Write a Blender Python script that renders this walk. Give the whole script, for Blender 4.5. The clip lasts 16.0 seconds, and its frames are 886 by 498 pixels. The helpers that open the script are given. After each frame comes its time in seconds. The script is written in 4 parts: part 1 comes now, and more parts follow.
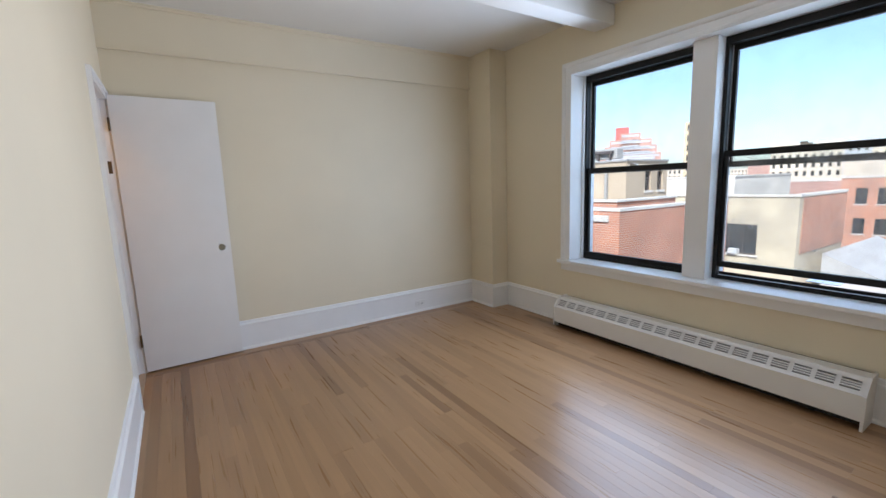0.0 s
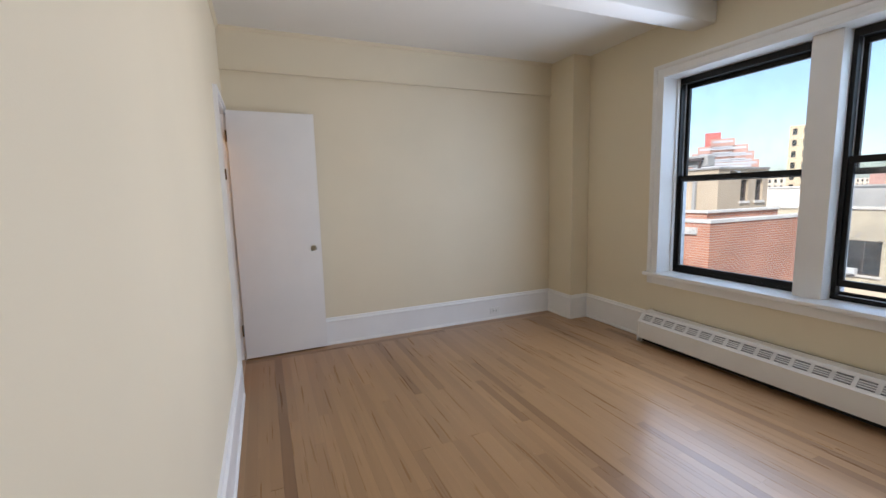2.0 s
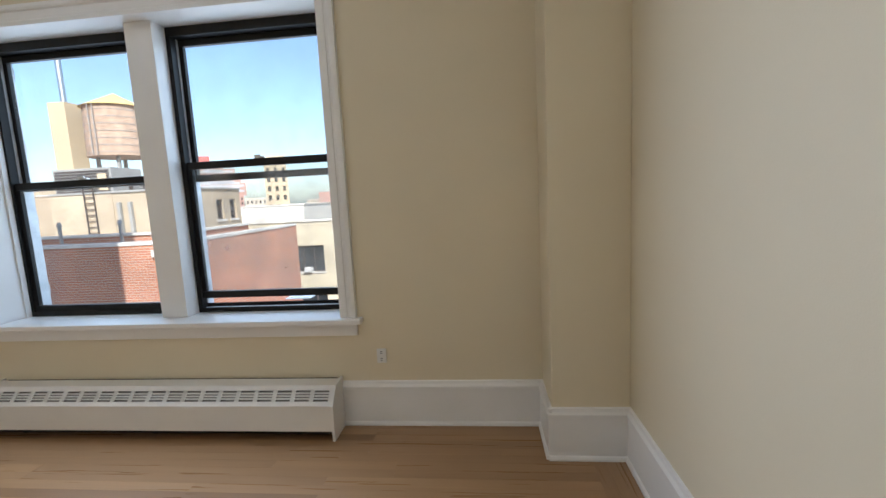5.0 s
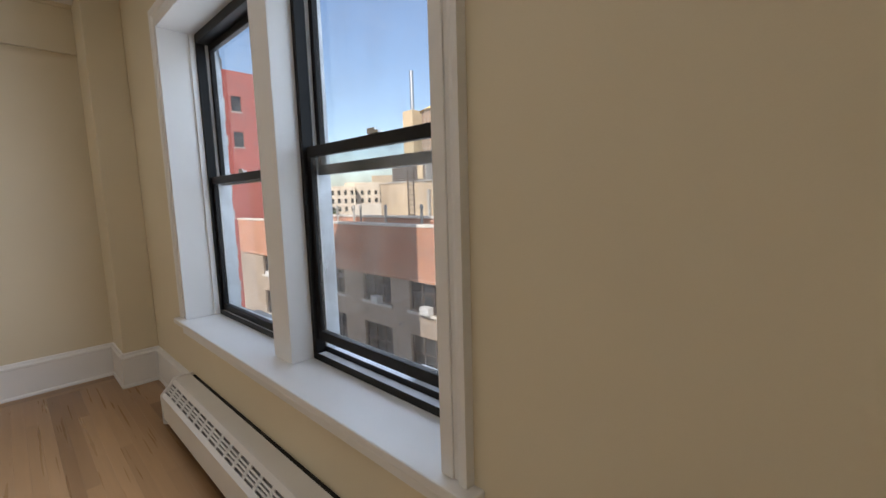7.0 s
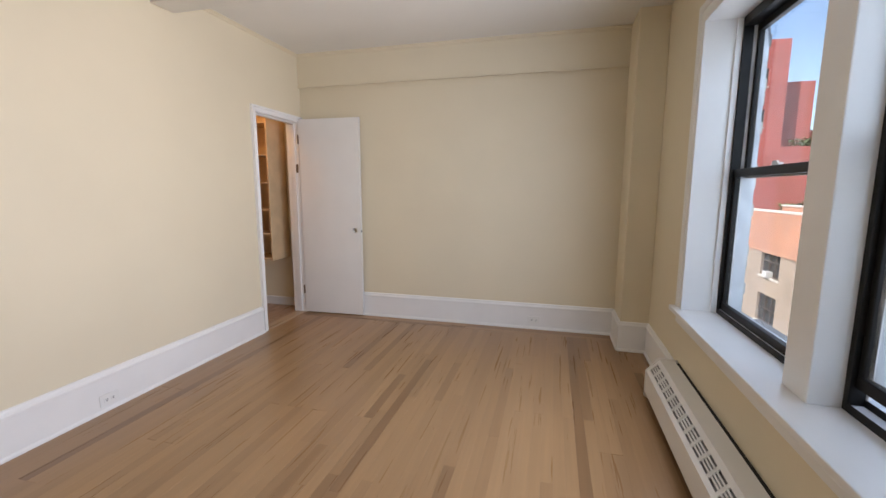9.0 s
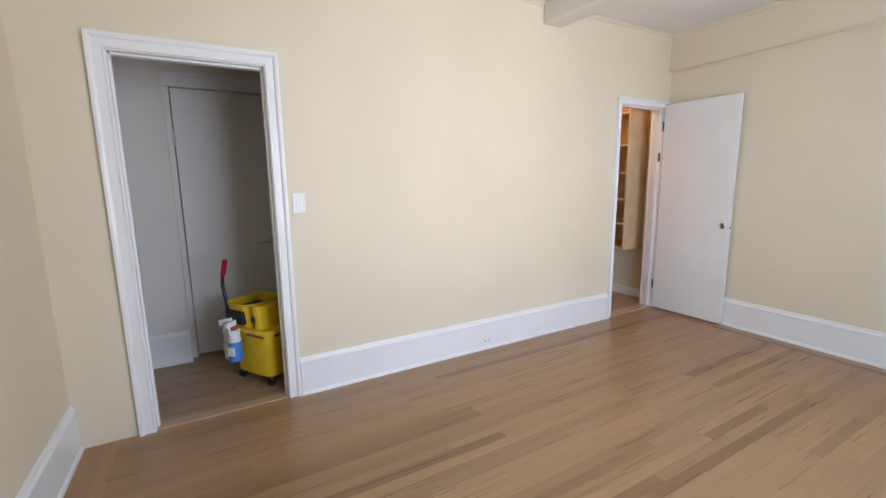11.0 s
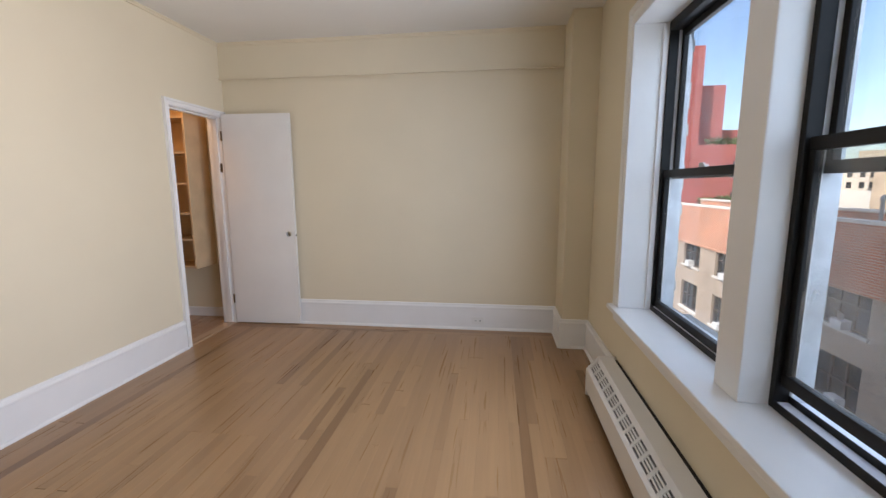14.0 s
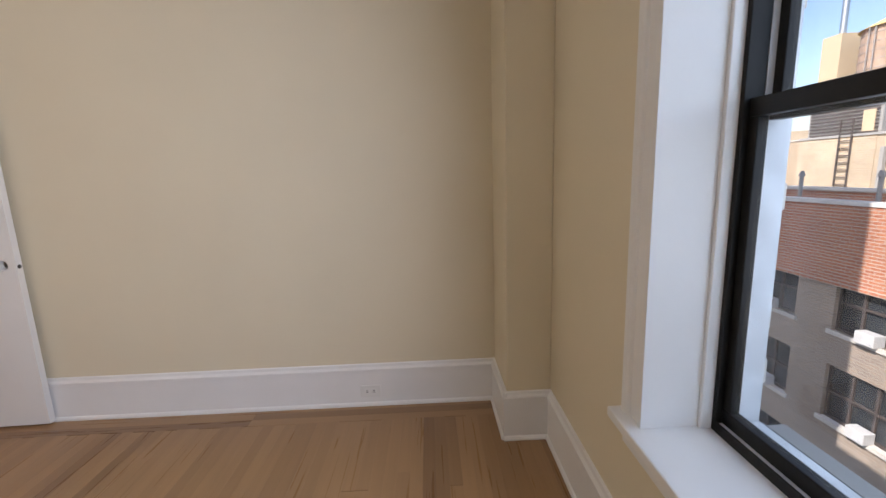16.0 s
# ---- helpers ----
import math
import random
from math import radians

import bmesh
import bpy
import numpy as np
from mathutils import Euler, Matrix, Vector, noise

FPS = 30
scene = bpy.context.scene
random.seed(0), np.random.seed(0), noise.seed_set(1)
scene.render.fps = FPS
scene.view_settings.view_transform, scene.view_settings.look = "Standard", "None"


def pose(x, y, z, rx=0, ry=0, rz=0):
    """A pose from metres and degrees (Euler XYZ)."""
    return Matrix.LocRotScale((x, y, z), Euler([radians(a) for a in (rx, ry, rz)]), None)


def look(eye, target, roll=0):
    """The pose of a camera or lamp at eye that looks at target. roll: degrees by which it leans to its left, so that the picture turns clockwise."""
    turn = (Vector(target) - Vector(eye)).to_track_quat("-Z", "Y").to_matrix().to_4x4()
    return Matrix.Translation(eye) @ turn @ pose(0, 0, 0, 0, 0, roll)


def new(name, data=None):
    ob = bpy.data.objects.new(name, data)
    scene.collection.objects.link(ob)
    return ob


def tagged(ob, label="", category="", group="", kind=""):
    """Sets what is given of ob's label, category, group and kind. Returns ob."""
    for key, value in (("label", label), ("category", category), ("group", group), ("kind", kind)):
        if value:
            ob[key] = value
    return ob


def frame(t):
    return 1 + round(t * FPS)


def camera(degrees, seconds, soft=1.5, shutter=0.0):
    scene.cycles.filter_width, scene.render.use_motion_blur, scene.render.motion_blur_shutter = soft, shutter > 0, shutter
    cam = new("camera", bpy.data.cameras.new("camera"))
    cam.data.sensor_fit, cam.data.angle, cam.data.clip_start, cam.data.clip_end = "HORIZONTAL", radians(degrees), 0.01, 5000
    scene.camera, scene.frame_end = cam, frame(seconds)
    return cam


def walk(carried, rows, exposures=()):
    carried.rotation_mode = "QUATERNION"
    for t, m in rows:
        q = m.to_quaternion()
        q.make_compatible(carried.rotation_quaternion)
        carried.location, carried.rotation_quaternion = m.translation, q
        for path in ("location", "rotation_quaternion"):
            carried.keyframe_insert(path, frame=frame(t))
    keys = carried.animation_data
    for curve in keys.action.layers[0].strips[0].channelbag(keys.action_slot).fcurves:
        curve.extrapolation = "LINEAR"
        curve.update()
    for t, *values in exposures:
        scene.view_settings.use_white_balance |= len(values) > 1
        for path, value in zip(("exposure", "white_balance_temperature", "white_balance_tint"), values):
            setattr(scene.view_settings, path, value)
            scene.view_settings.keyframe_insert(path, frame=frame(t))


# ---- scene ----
cam = camera(93.2, 16.0)
PATH = [
    (0, (0.322, 1.146, 1.343), (1.382, 2.814, 1.04), -2.0),
    (0.5, (0.243, 1.163, 1.347), (1.074, 2.961, 1.07), -1.7),
    (1, (0.249, 1.157, 1.362), (0.932, 3.02, 1.112), -1.4),
    (1.5, (0.241, 1.16, 1.372), (0.917, 3.028, 1.139), -1.3),
    (2, (0.235, 1.158, 1.336), (1.011, 2.984, 1.08), -1.5),
    (2.5, (0.244, 1.176, 1.327), (1.298, 2.851, 1.038), -1.8),
    (3, (0.307, 1.196, 1.324), (1.732, 2.566, 1.018), -2.0),
    (3.5, (0.369, 1.144, 1.304), (2.092, 2.113, 1.002), -2.4),
    (4, (0.477, 1.065, 1.281), (2.371, 1.636, 0.987), -3.1),
    (4.5, (0.790, 0.951, 1.23), (2.751, 1.244, 0.97), -3.2),
    (4.7, (0.968, 0.896, 1.229), (2.938, 1.135, 0.979), -3.0),
    (6.8, (2.607, 0.978, 1.245), (4.214, 2.140, 0.986), -2.8),
    (7, (2.673, 0.979, 1.290), (4.106, 2.352, 1.044), -1.6),
    (7.5, (2.785, 1.075, 1.300), (3.637, 2.866, 1.042), -0.7),
    (8, (2.728, 1.029, 1.338), (3.055, 2.983, 1.059), -0.5),
    (8.5, (2.649, 1.005, 1.322), (2.559, 2.984, 1.048), 0.0),
    (9, (2.584, 1.0, 1.334), (2.083, 2.915, 1.05), 0.1),
    (9.5, (2.625, 1.04, 1.352), (1.700, 2.788, 1.056), -0.0),
    (10, (2.682, 0.99, 1.364), (1.379, 2.477, 1.06), -0.6),
    (10.2, (2.688, 0.975, 1.37), (1.263, 2.344, 1.064), -0.6),
    (12.3, (2.569, 0.913, 1.306), (1.133, 2.27, 0.998), -0.7),
    (12.5, (2.554, 0.923, 1.323), (1.272, 2.425, 1.003), -0.3),
    (13, (2.490, 0.992, 1.362), (1.647, 2.775, 1.029), -0.2),
    (13.5, (2.550, 1.042, 1.361), (2.071, 2.959, 1.05), -0.1),
    (14, (2.600, 1.127, 1.365), (2.352, 3.089, 1.065), -0.3),
    (14.5, (2.646, 1.373, 1.321), (2.520, 3.346, 1.02), -0.6),
    (15, (2.674, 1.765, 1.337), (2.651, 3.738, 1.014), -0.6),
    (15.5, (2.672, 2.241, 1.321), (2.746, 4.213, 0.995), -0.8),
    (16, (2.816, 2.75, 1.299), (2.876, 4.718, 0.945), -1.9),
]
GAP = [
    (5.4, (1.55, 0.86, 1.235), (3.53, 1.05, 0.99), -2.9),
    (6.1, (2.18, 0.89, 1.225), (4.08, 1.43, 0.98), -2.9),
    (11.25, (2.62, 0.92, 1.345), (0.92, 1.83, 1.02), -0.8),
]
walk(cam, [(t, look(eye, target, roll)) for t, eye, target, roll in sorted(PATH + GAP)],
     exposures=[(0.0, 0.78, 5500, 14), (2.5, 0.68, 5800, 16), (4.7, 0.88, 5750, 12), (7.0, 0.5, 6350, 17), (8.5, 0.85, 6150, 17), (9.5, 0.75, 6250, 20), (10.0, 0.8, 5900, 17), (12.5, 1.3, 5700, 15), (14.0, 0.75, 6050, 18), (15.0, 0.65, 6300, 18), (16.0, 0.75, 6200, 21)])

# ---- light ----
SUN_WAY = Vector((0.66, 0.33, -0.67)).normalized()
world = bpy.data.worlds.new("sky")
scene.world = world
world.use_nodes = True
wn = world.node_tree.nodes
sky = wn.new("ShaderNodeTexSky")
sky.sky_type, sky.sun_disc = "NISHITA", False
sky.sun_elevation = math.asin(-SUN_WAY.z)
sky.sun_rotation = math.atan2(-SUN_WAY.x, -SUN_WAY.y)
sky.dust_density, sky.air_density = 1.6, 1.0
wn["Background"].inputs["Strength"].default_value = 0.15
world.node_tree.links.new(sky.outputs[0], wn["Background"].inputs["Color"])
sun = new("sun", bpy.data.lights.new("sun", "SUN"))
sun.data.energy, sun.data.angle, sun.data.color = 5.0, radians(0.5), (1.0, 0.93, 0.82)
sun.matrix_world = look((0, 0, 60), Vector((0, 0, 60)) + SUN_WAY)
# the sky's light through the window, from just outside and above its head
SKYLIGHT = (0.79, 0.88, 1.0)
# it stands in the window opening and slants down into the room
lamp = new("window_skylight", bpy.data.lights.new("window_skylight", "AREA"))
lamp.data.shape, lamp.data.size, lamp.data.size_y, lamp.data.spread = "RECTANGLE", 2.05, 1.6, radians(170)
lamp.data.energy, lamp.data.color = 24, SKYLIGHT
lamp.matrix_world = pose(3.255, 2.69, 1.43, 86, 0, 90)
# the part of it that falls on sill, jambs and mullion
reveal = new("window_reveal_light", bpy.data.lights.new("window_reveal_light", "AREA"))
reveal.data.shape, reveal.data.size, reveal.data.size_y = "RECTANGLE", 2.08, 1.6
reveal.data.energy, reveal.data.color = 13, (0.72, 0.86, 1.0)
reveal.matrix_world = pose(3.78, 2.69, 1.55, 78, 0, 90)
# light thrown up from the sunlit roofs below
upward = new("window_bounce", bpy.data.lights.new("window_bounce", "AREA"))
upward.data.shape, upward.data.size, upward.data.size_y, upward.data.spread = "RECTANGLE", 2.08, 0.7, radians(110)
upward.data.energy, upward.data.color = 5, (1.0, 0.84, 0.64)
upward.matrix_world = pose(3.20, 2.69, 1.1, 108, 0, 90)
bulb = new("closet_light", bpy.data.lights.new("closet_light", "POINT"))
bulb.data.energy, bulb.data.color, bulb.data.shadow_soft_size = 4, (1.0, 0.56, 0.22), 0.05
bulb.location = (-0.35, 4.35, 2.3)


# ---- materials ----
def material(name, base, rough=0.5, metal=0.0, vary=0.08, scale=3.0, fine=120.0, bump=0.1, random_tone=0.0, spec=0.5):
    m = bpy.data.materials.new(name)
    m.use_nodes = True
    n, l = m.node_tree.nodes, m.node_tree.links
    b = n["Principled BSDF"]
    b.inputs["Roughness"].default_value, b.inputs["Metallic"].default_value = rough, metal
    b.inputs["Specular IOR Level"].default_value = spec
    co = n.new("ShaderNodeTexCoord")
    big, small = n.new("ShaderNodeTexNoise"), n.new("ShaderNodeTexNoise")
    big.inputs["Scale"].default_value, big.inputs["Detail"].default_value = scale, 4
    small.inputs["Scale"].default_value, small.inputs["Detail"].default_value = fine, 3
    l.new(co.outputs["Object"], big.inputs["Vector"])
    l.new(co.outputs["Object"], small.inputs["Vector"])
    ramp = n.new("ShaderNodeMapRange")
    ramp.inputs["From Min"].default_value, ramp.inputs["From Max"].default_value = 0.3, 0.7
    ramp.inputs["To Min"].default_value, ramp.inputs["To Max"].default_value = 1 - vary, 1 + vary
    l.new(big.outputs["Fac"], ramp.inputs["Value"])
    mul = n.new("ShaderNodeMix")
    mul.data_type, mul.blend_type = "RGBA", "MULTIPLY"
    mul.inputs["Factor"].default_value = 1
    mul.inputs["A"].default_value = (*base, 1)
    l.new(ramp.outputs["Result"], mul.inputs["B"])
    tone = mul.outputs["Result"]
    if random_tone:
        info = n.new("ShaderNodeObjectInfo")
        r2 = n.new("ShaderNodeMapRange")
        r2.inputs["To Min"].default_value, r2.inputs["To Max"].default_value = 1 - random_tone, 1 + random_tone
        l.new(info.outputs["Random"], r2.inputs["Value"])
        mul2 = n.new("ShaderNodeMix")
        mul2.data_type, mul2.blend_type = "RGBA", "MULTIPLY"
        mul2.inputs["Factor"].default_value = 1
        l.new(tone, mul2.inputs["A"])
        l.new(r2.outputs["Result"], mul2.inputs["B"])
        tone = mul2.outputs["Result"]
    l.new(tone, b.inputs["Base Color"])
    if bump:
        bp = n.new("ShaderNodeBump")
        bp.inputs["Strength"].default_value, bp.inputs["Distance"].default_value = bump, 0.002
        l.new(small.outputs["Fac"], bp.inputs["Height"])
        l.new(bp.outputs["Normal"], b.inputs["Normal"])
    return m


def plank_material(name, light, dark, per_island=False, rough=0.27):
    """Oak strips: grain along local y, a tone of its own for every strip."""
    m = bpy.data.materials.new(name)
    m.use_nodes = True
    n, l = m.node_tree.nodes, m.node_tree.links
    b = n["Principled BSDF"]
    co = n.new("ShaderNodeTexCoord")
    if per_island:
        rnd = n.new("ShaderNodeNewGeometry").outputs["Random Per Island"]
    else:
        rnd = n.new("ShaderNodeObjectInfo").outputs["Random"]
    off = n.new("ShaderNodeVectorMath")
    off.operation = "MULTIPLY_ADD"
    comb = n.new("ShaderNodeCombineXYZ")
    for k in range(3):
        l.new(rnd, comb.inputs[k])
    l.new(comb.outputs[0], off.inputs[0])
    off.inputs[1].default_value = (37.0, 91.0, 53.0)
    l.new(co.outputs["Object"], off.inputs[2])
    mp = n.new("ShaderNodeMapping")
    mp.inputs["Scale"].default_value = (55.0, 1.6, 55.0)
    l.new(off.outputs[0], mp.inputs["Vector"])
    grain = n.new("ShaderNodeTexNoise")
    grain.inputs["Scale"].default_value, grain.inputs["Detail"].default_value, grain.inputs["Roughness"].default_value = 1.0, 3, 0.45
    l.new(mp.outputs[0], grain.inputs["Vector"])
    mp2 = n.new("ShaderNodeMapping")
    mp2.inputs["Scale"].default_value = (14.0, 1.1, 14.0)
    l.new(off.outputs[0], mp2.inputs["Vector"])
    broad = n.new("ShaderNodeTexNoise")
    broad.inputs["Scale"].default_value, broad.inputs["Detail"].default_value = 1.0, 3
    l.new(mp2.outputs[0], broad.inputs["Vector"])
    hue = n.new("ShaderNodeValToRGB")
    e = hue.color_ramp.elements
    e[0].position, e[0].color = 0.0, (*dark, 1)
    e[1].position, e[1].color = 1.0, (*light, 1)
    mid = e.new(0.18)
    mid.color = (*[d + (c - d) * 0.55 for c, d in zip(light, dark)], 1)
    white = n.new("ShaderNodeTexWhiteNoise")
    white.noise_dimensions = "1D"
    l.new(rnd, white.inputs["W"])
    l.new(white.outputs["Value"], hue.inputs["Fac"])
    g = n.new("ShaderNodeMapRange")
    g.inputs["From Min"].default_value, g.inputs["From Max"].default_value = 0.3, 0.7
    g.inputs["To Min"].default_value, g.inputs["To Max"].default_value = 0.95, 1.04
    l.new(grain.outputs["Fac"], g.inputs["Value"])
    g2 = n.new("ShaderNodeMapRange")
    g2.inputs["From Min"].default_value, g2.inputs["From Max"].default_value = 0.3, 0.7
    g2.inputs["To Min"].default_value, g2.inputs["To Max"].default_value = 0.94, 1.05
    l.new(broad.outputs["Fac"], g2.inputs["Value"])
    mm = n.new("ShaderNodeMath")
    mm.operation = "MULTIPLY"
    l.new(g.outputs["Result"], mm.inputs[0])
    l.new(g2.outputs["Result"], mm.inputs[1])
    mul = n.new("ShaderNodeMix")
    mul.data_type, mul.blend_type = "RGBA", "MULTIPLY"
    mul.inputs["Factor"].default_value = 1
    l.new(hue.outputs["Color"], mul.inputs["A"])
    l.new(mm.outputs[0], mul.inputs["B"])
    l.new(mul.outputs["Result"], b.inputs["Base Color"])
    rr = n.new("ShaderNodeMapRange")
    rr.inputs["To Min"].default_value, rr.inputs["To Max"].default_value = rough - 0.02, rough + 0.05
    l.new(grain.outputs["Fac"], rr.inputs["Value"])
    l.new(rr.outputs["Result"], b.inputs["Roughness"])
    bp = n.new("ShaderNodeBump")
    bp.inputs["Strength"].default_value, bp.inputs["Distance"].default_value = 0.04, 0.001
    l.new(grain.outputs["Fac"], bp.inputs["Height"])
    l.new(bp.outputs["Normal"], b.inputs["Normal"])
    return m


def brick_material(name, one, two, mortar, across="y"):
    """Running-bond brick at true size on upright faces."""
    m = bpy.data.materials.new(name)
    m.use_nodes = True
    n, l = m.node_tree.nodes, m.node_tree.links
    b = n["Principled BSDF"]
    b.inputs["Roughness"].default_value = 0.9
    co, sep, comb = n.new("ShaderNodeTexCoord"), n.new("ShaderNodeSeparateXYZ"), n.new("ShaderNodeCombineXYZ")
    add = n.new("ShaderNodeMath")
    l.new(co.outputs["Object"], sep.inputs[0])
    l.new(sep.outputs["X"], add.inputs[0])
    l.new(sep.outputs["Y"], add.inputs[1])
    l.new(add.outputs[0], comb.inputs["X"])
    l.new(sep.outputs["Z"], comb.inputs["Y"])
    t = n.new("ShaderNodeTexBrick")
    t.inputs["Scale"].default_value = 1.0
    t.inputs["Brick Width"].default_value, t.inputs["Row Height"].default_value = 0.21, 0.075
    t.inputs["Mortar Size"].default_value = 0.010
    t.inputs["Color1"].default_value, t.inputs["Color2"].default_value = (*one, 1), (*two, 1)
    t.inputs["Mortar"].default_value = (*mortar, 1)
    l.new(comb.outputs[0], t.inputs["Vector"])
    noi = n.new("ShaderNodeTexNoise")
    noi.inputs["Scale"].default_value, noi.inputs["Detail"].default_value = 0.7, 6
    l.new(co.outputs["Object"], noi.inputs["Vector"])
    mr = n.new("ShaderNodeMapRange")
    mr.inputs["From Min"].default_value, mr.inputs["From Max"].default_value = 0.3, 0.7
    mr.inputs["To Min"].default_value, mr.inputs["To Max"].default_value = 0.82, 1.15
    l.new(noi.outputs["Fac"], mr.inputs["Value"])
    mul = n.new("ShaderNodeMix")
    mul.data_type, mul.blend_type = "RGBA", "MULTIPLY"
    mul.inputs["Factor"].default_value = 1
    l.new(t.outputs["Color"], mul.inputs["A"])
    l.new(mr.outputs["Result"], mul.inputs["B"])
    l.new(mul.outputs["Result"], b.inputs["Base Color"])
    return m


def glass_material(name, dust_haze=0.0):
    m = bpy.data.materials.new(name)
    m.use_nodes = True
    n, l = m.node_tree.nodes, m.node_tree.links
    out = n["Material Output"]
    n.remove(n["Principled BSDF"])
    tr, gl, mix, fr = n.new("ShaderNodeBsdfTransparent"), n.new("ShaderNodeBsdfGlossy"), n.new("ShaderNodeMixShader"), n.new("ShaderNodeLayerWeight")
    tr.inputs["Color"].default_value = (0.96, 0.98, 0.97, 1)
    gl.inputs["Roughness"].default_value = 0.02
    fr.inputs["Blend"].default_value = 0.5
    up, gain = n.new("ShaderNodeMath"), n.new("ShaderNodeMath")
    up.operation, gain.operation = "POWER", "MULTIPLY_ADD"
    up.inputs[1].default_value = 4.0
    gain.inputs[1].default_value, gain.inputs[2].default_value = 0.5, 0.025
    l.new(fr.outputs["Facing"], up.inputs[0])
    l.new(up.outputs[0], gain.inputs[0])
    l.new(gain.outputs[0], mix.inputs["Fac"])
    l.new(tr.outputs[0], mix.inputs[1])
    l.new(gl.outputs[0], mix.inputs[2])
    last = mix
    # pale diffuse film: dust, plus bright glare and reflection painted on as haze
    if dust_haze:
        df, mix2, noi, mr = n.new("ShaderNodeBsdfDiffuse"), n.new("ShaderNodeMixShader"), n.new("ShaderNodeTexNoise"), n.new("ShaderNodeMapRange")
        df.inputs["Color"].default_value = (0.7, 0.7, 0.7, 1)
        noi.inputs["Scale"].default_value, noi.inputs["Detail"].default_value = 4, 8
        mr.inputs["From Min"].default_value, mr.inputs["From Max"].default_value = 0.35, 0.75
        mr.inputs["To Min"].default_value, mr.inputs["To Max"].default_value = 0.0, dust_haze
        l.new(noi.outputs["Fac"], mr.inputs["Value"])
        l.new(mr.outputs["Result"], mix2.inputs["Fac"])
        l.new(mix.outputs[0], mix2.inputs[1])
        l.new(df.outputs[0], mix2.inputs[2])
        last = mix2
    l.new(last.outputs[0], out.inputs["Surface"])
    return m


CREAM = material("cream_wall_paint", (0.74, 0.655, 0.482), 0.6, vary=0.025, scale=1.4, fine=260, bump=0.12)
CEIL = material("white_ceiling_paint", (0.78, 0.76, 0.71), 0.7, vary=0.025, scale=1.2, fine=200, bump=0.12)
TRIM = material("white_gloss_paint", (0.82, 0.81, 0.79), 0.32, vary=0.02, scale=5, fine=60, bump=0.08)
DOOR = material("white_door_paint", (0.80, 0.785, 0.755), 0.38, vary=0.02, scale=4, fine=90, bump=0.06)
HALLWALL = material("hall_wall_paint", (0.74, 0.70, 0.63), 0.6, vary=0.03, scale=2, fine=200, bump=0.1)
RADIATOR = material("radiator_enamel", (0.78, 0.76, 0.72), 0.4, vary=0.02, scale=6, fine=150, bump=0.04)
# near black painted where depths lie in shade; also on the heater feet
DARKGAP = material("dark_void", (0.02, 0.018, 0.016), 0.9, vary=0.2, bump=0)
BLACK = material("black_anodised_frame", (0.010, 0.009, 0.008), 0.45, vary=0.15, scale=20, bump=0.04, spec=0.25)
GREYMETAL = material("weathered_aluminium", (0.58, 0.60, 0.62), 0.5, metal=0.0, vary=0.2, scale=8, bump=0.1)
STEEL = material("brushed_steel", (0.55, 0.54, 0.52), 0.3, metal=1.0, vary=0.08, scale=30, bump=0.04)
BRASS = material("tarnished_brass", (0.16, 0.11, 0.06), 0.45, metal=0.8, vary=0.2, scale=40, bump=0.05)
PLATE = material("white_plastic_plate", (0.80, 0.79, 0.76), 0.35, vary=0.02, bump=0)
SLOT = material("dark_slot", (0.03, 0.03, 0.03), 0.6, bump=0)
SHELFWOOD = material("pale_shelf_wood", (0.62, 0.46, 0.28), 0.5, vary=0.1, scale=6, fine=90, bump=0.1)
OAK = plank_material("oak_strip", (0.375, 0.224, 0.108), (0.22, 0.121, 0.056))
OAKJOIN = plank_material("oak_strip_joined", (0.40, 0.26, 0.155), (0.27, 0.16, 0.09), per_island=True)
THRESH = plank_material("threshold_oak", (0.50, 0.36, 0.23), (0.42, 0.29, 0.18), per_island=True)
SUBFLOOR = material("subfloor_shadow", (0.06, 0.035, 0.02), 0.9, bump=0)
YELLOW = material("yellow_bucket_plastic", (0.80, 0.56, 0.015), 0.35, vary=0.06, scale=9, fine=80, bump=0.06)
REDPL = material("red_plastic", (0.40, 0.02, 0.03), 0.4, bump=0)
BLACKPL = material("black_plastic", (0.02, 0.02, 0.022), 0.4, vary=0.15, bump=0)
BLUELIQ = material("blue_cleaner", (0.06, 0.22, 0.62), 0.15, vary=0.06, bump=0)
CLEARPL = material("cloudy_plastic", (0.72, 0.76, 0.78), 0.3, vary=0.05, bump=0)
LABELW = material("white_label", (0.8, 0.8, 0.8), 0.5, bump=0)
REDBRICK = brick_material("red_brick", (0.46, 0.17, 0.08), (0.37, 0.125, 0.065), (0.45, 0.36, 0.29))
TANBRICK = brick_material("tan_brick", (0.36, 0.27, 0.20), (0.26, 0.20, 0.155), (0.36, 0.32, 0.27))
YELBRICK = brick_material("yellow_brick", (0.47, 0.36, 0.23), (0.38, 0.28, 0.18), (0.44, 0.39, 0.32))
WHITEBRICK = brick_material("painted_brick", (0.52, 0.52, 0.50), (0.46, 0.46, 0.45), (0.40, 0.40, 0.39))
CREAMST = material("cream_stucco", (0.50, 0.43, 0.31), 0.9, vary=0.1, scale=0.6, fine=20, bump=0.1)
WHITEST = material("white_stucco", (0.58, 0.54, 0.47), 0.9, vary=0.08, scale=0.5, fine=20, bump=0.1)
BEIGEST = material("beige_stucco", (0.40, 0.32, 0.225), 0.9, vary=0.14, scale=0.6, fine=15, bump=0.1)
GREYST = material("grey_stucco", (0.30, 0.29, 0.27), 0.9, vary=0.1, scale=0.6, fine=15, bump=0.1)
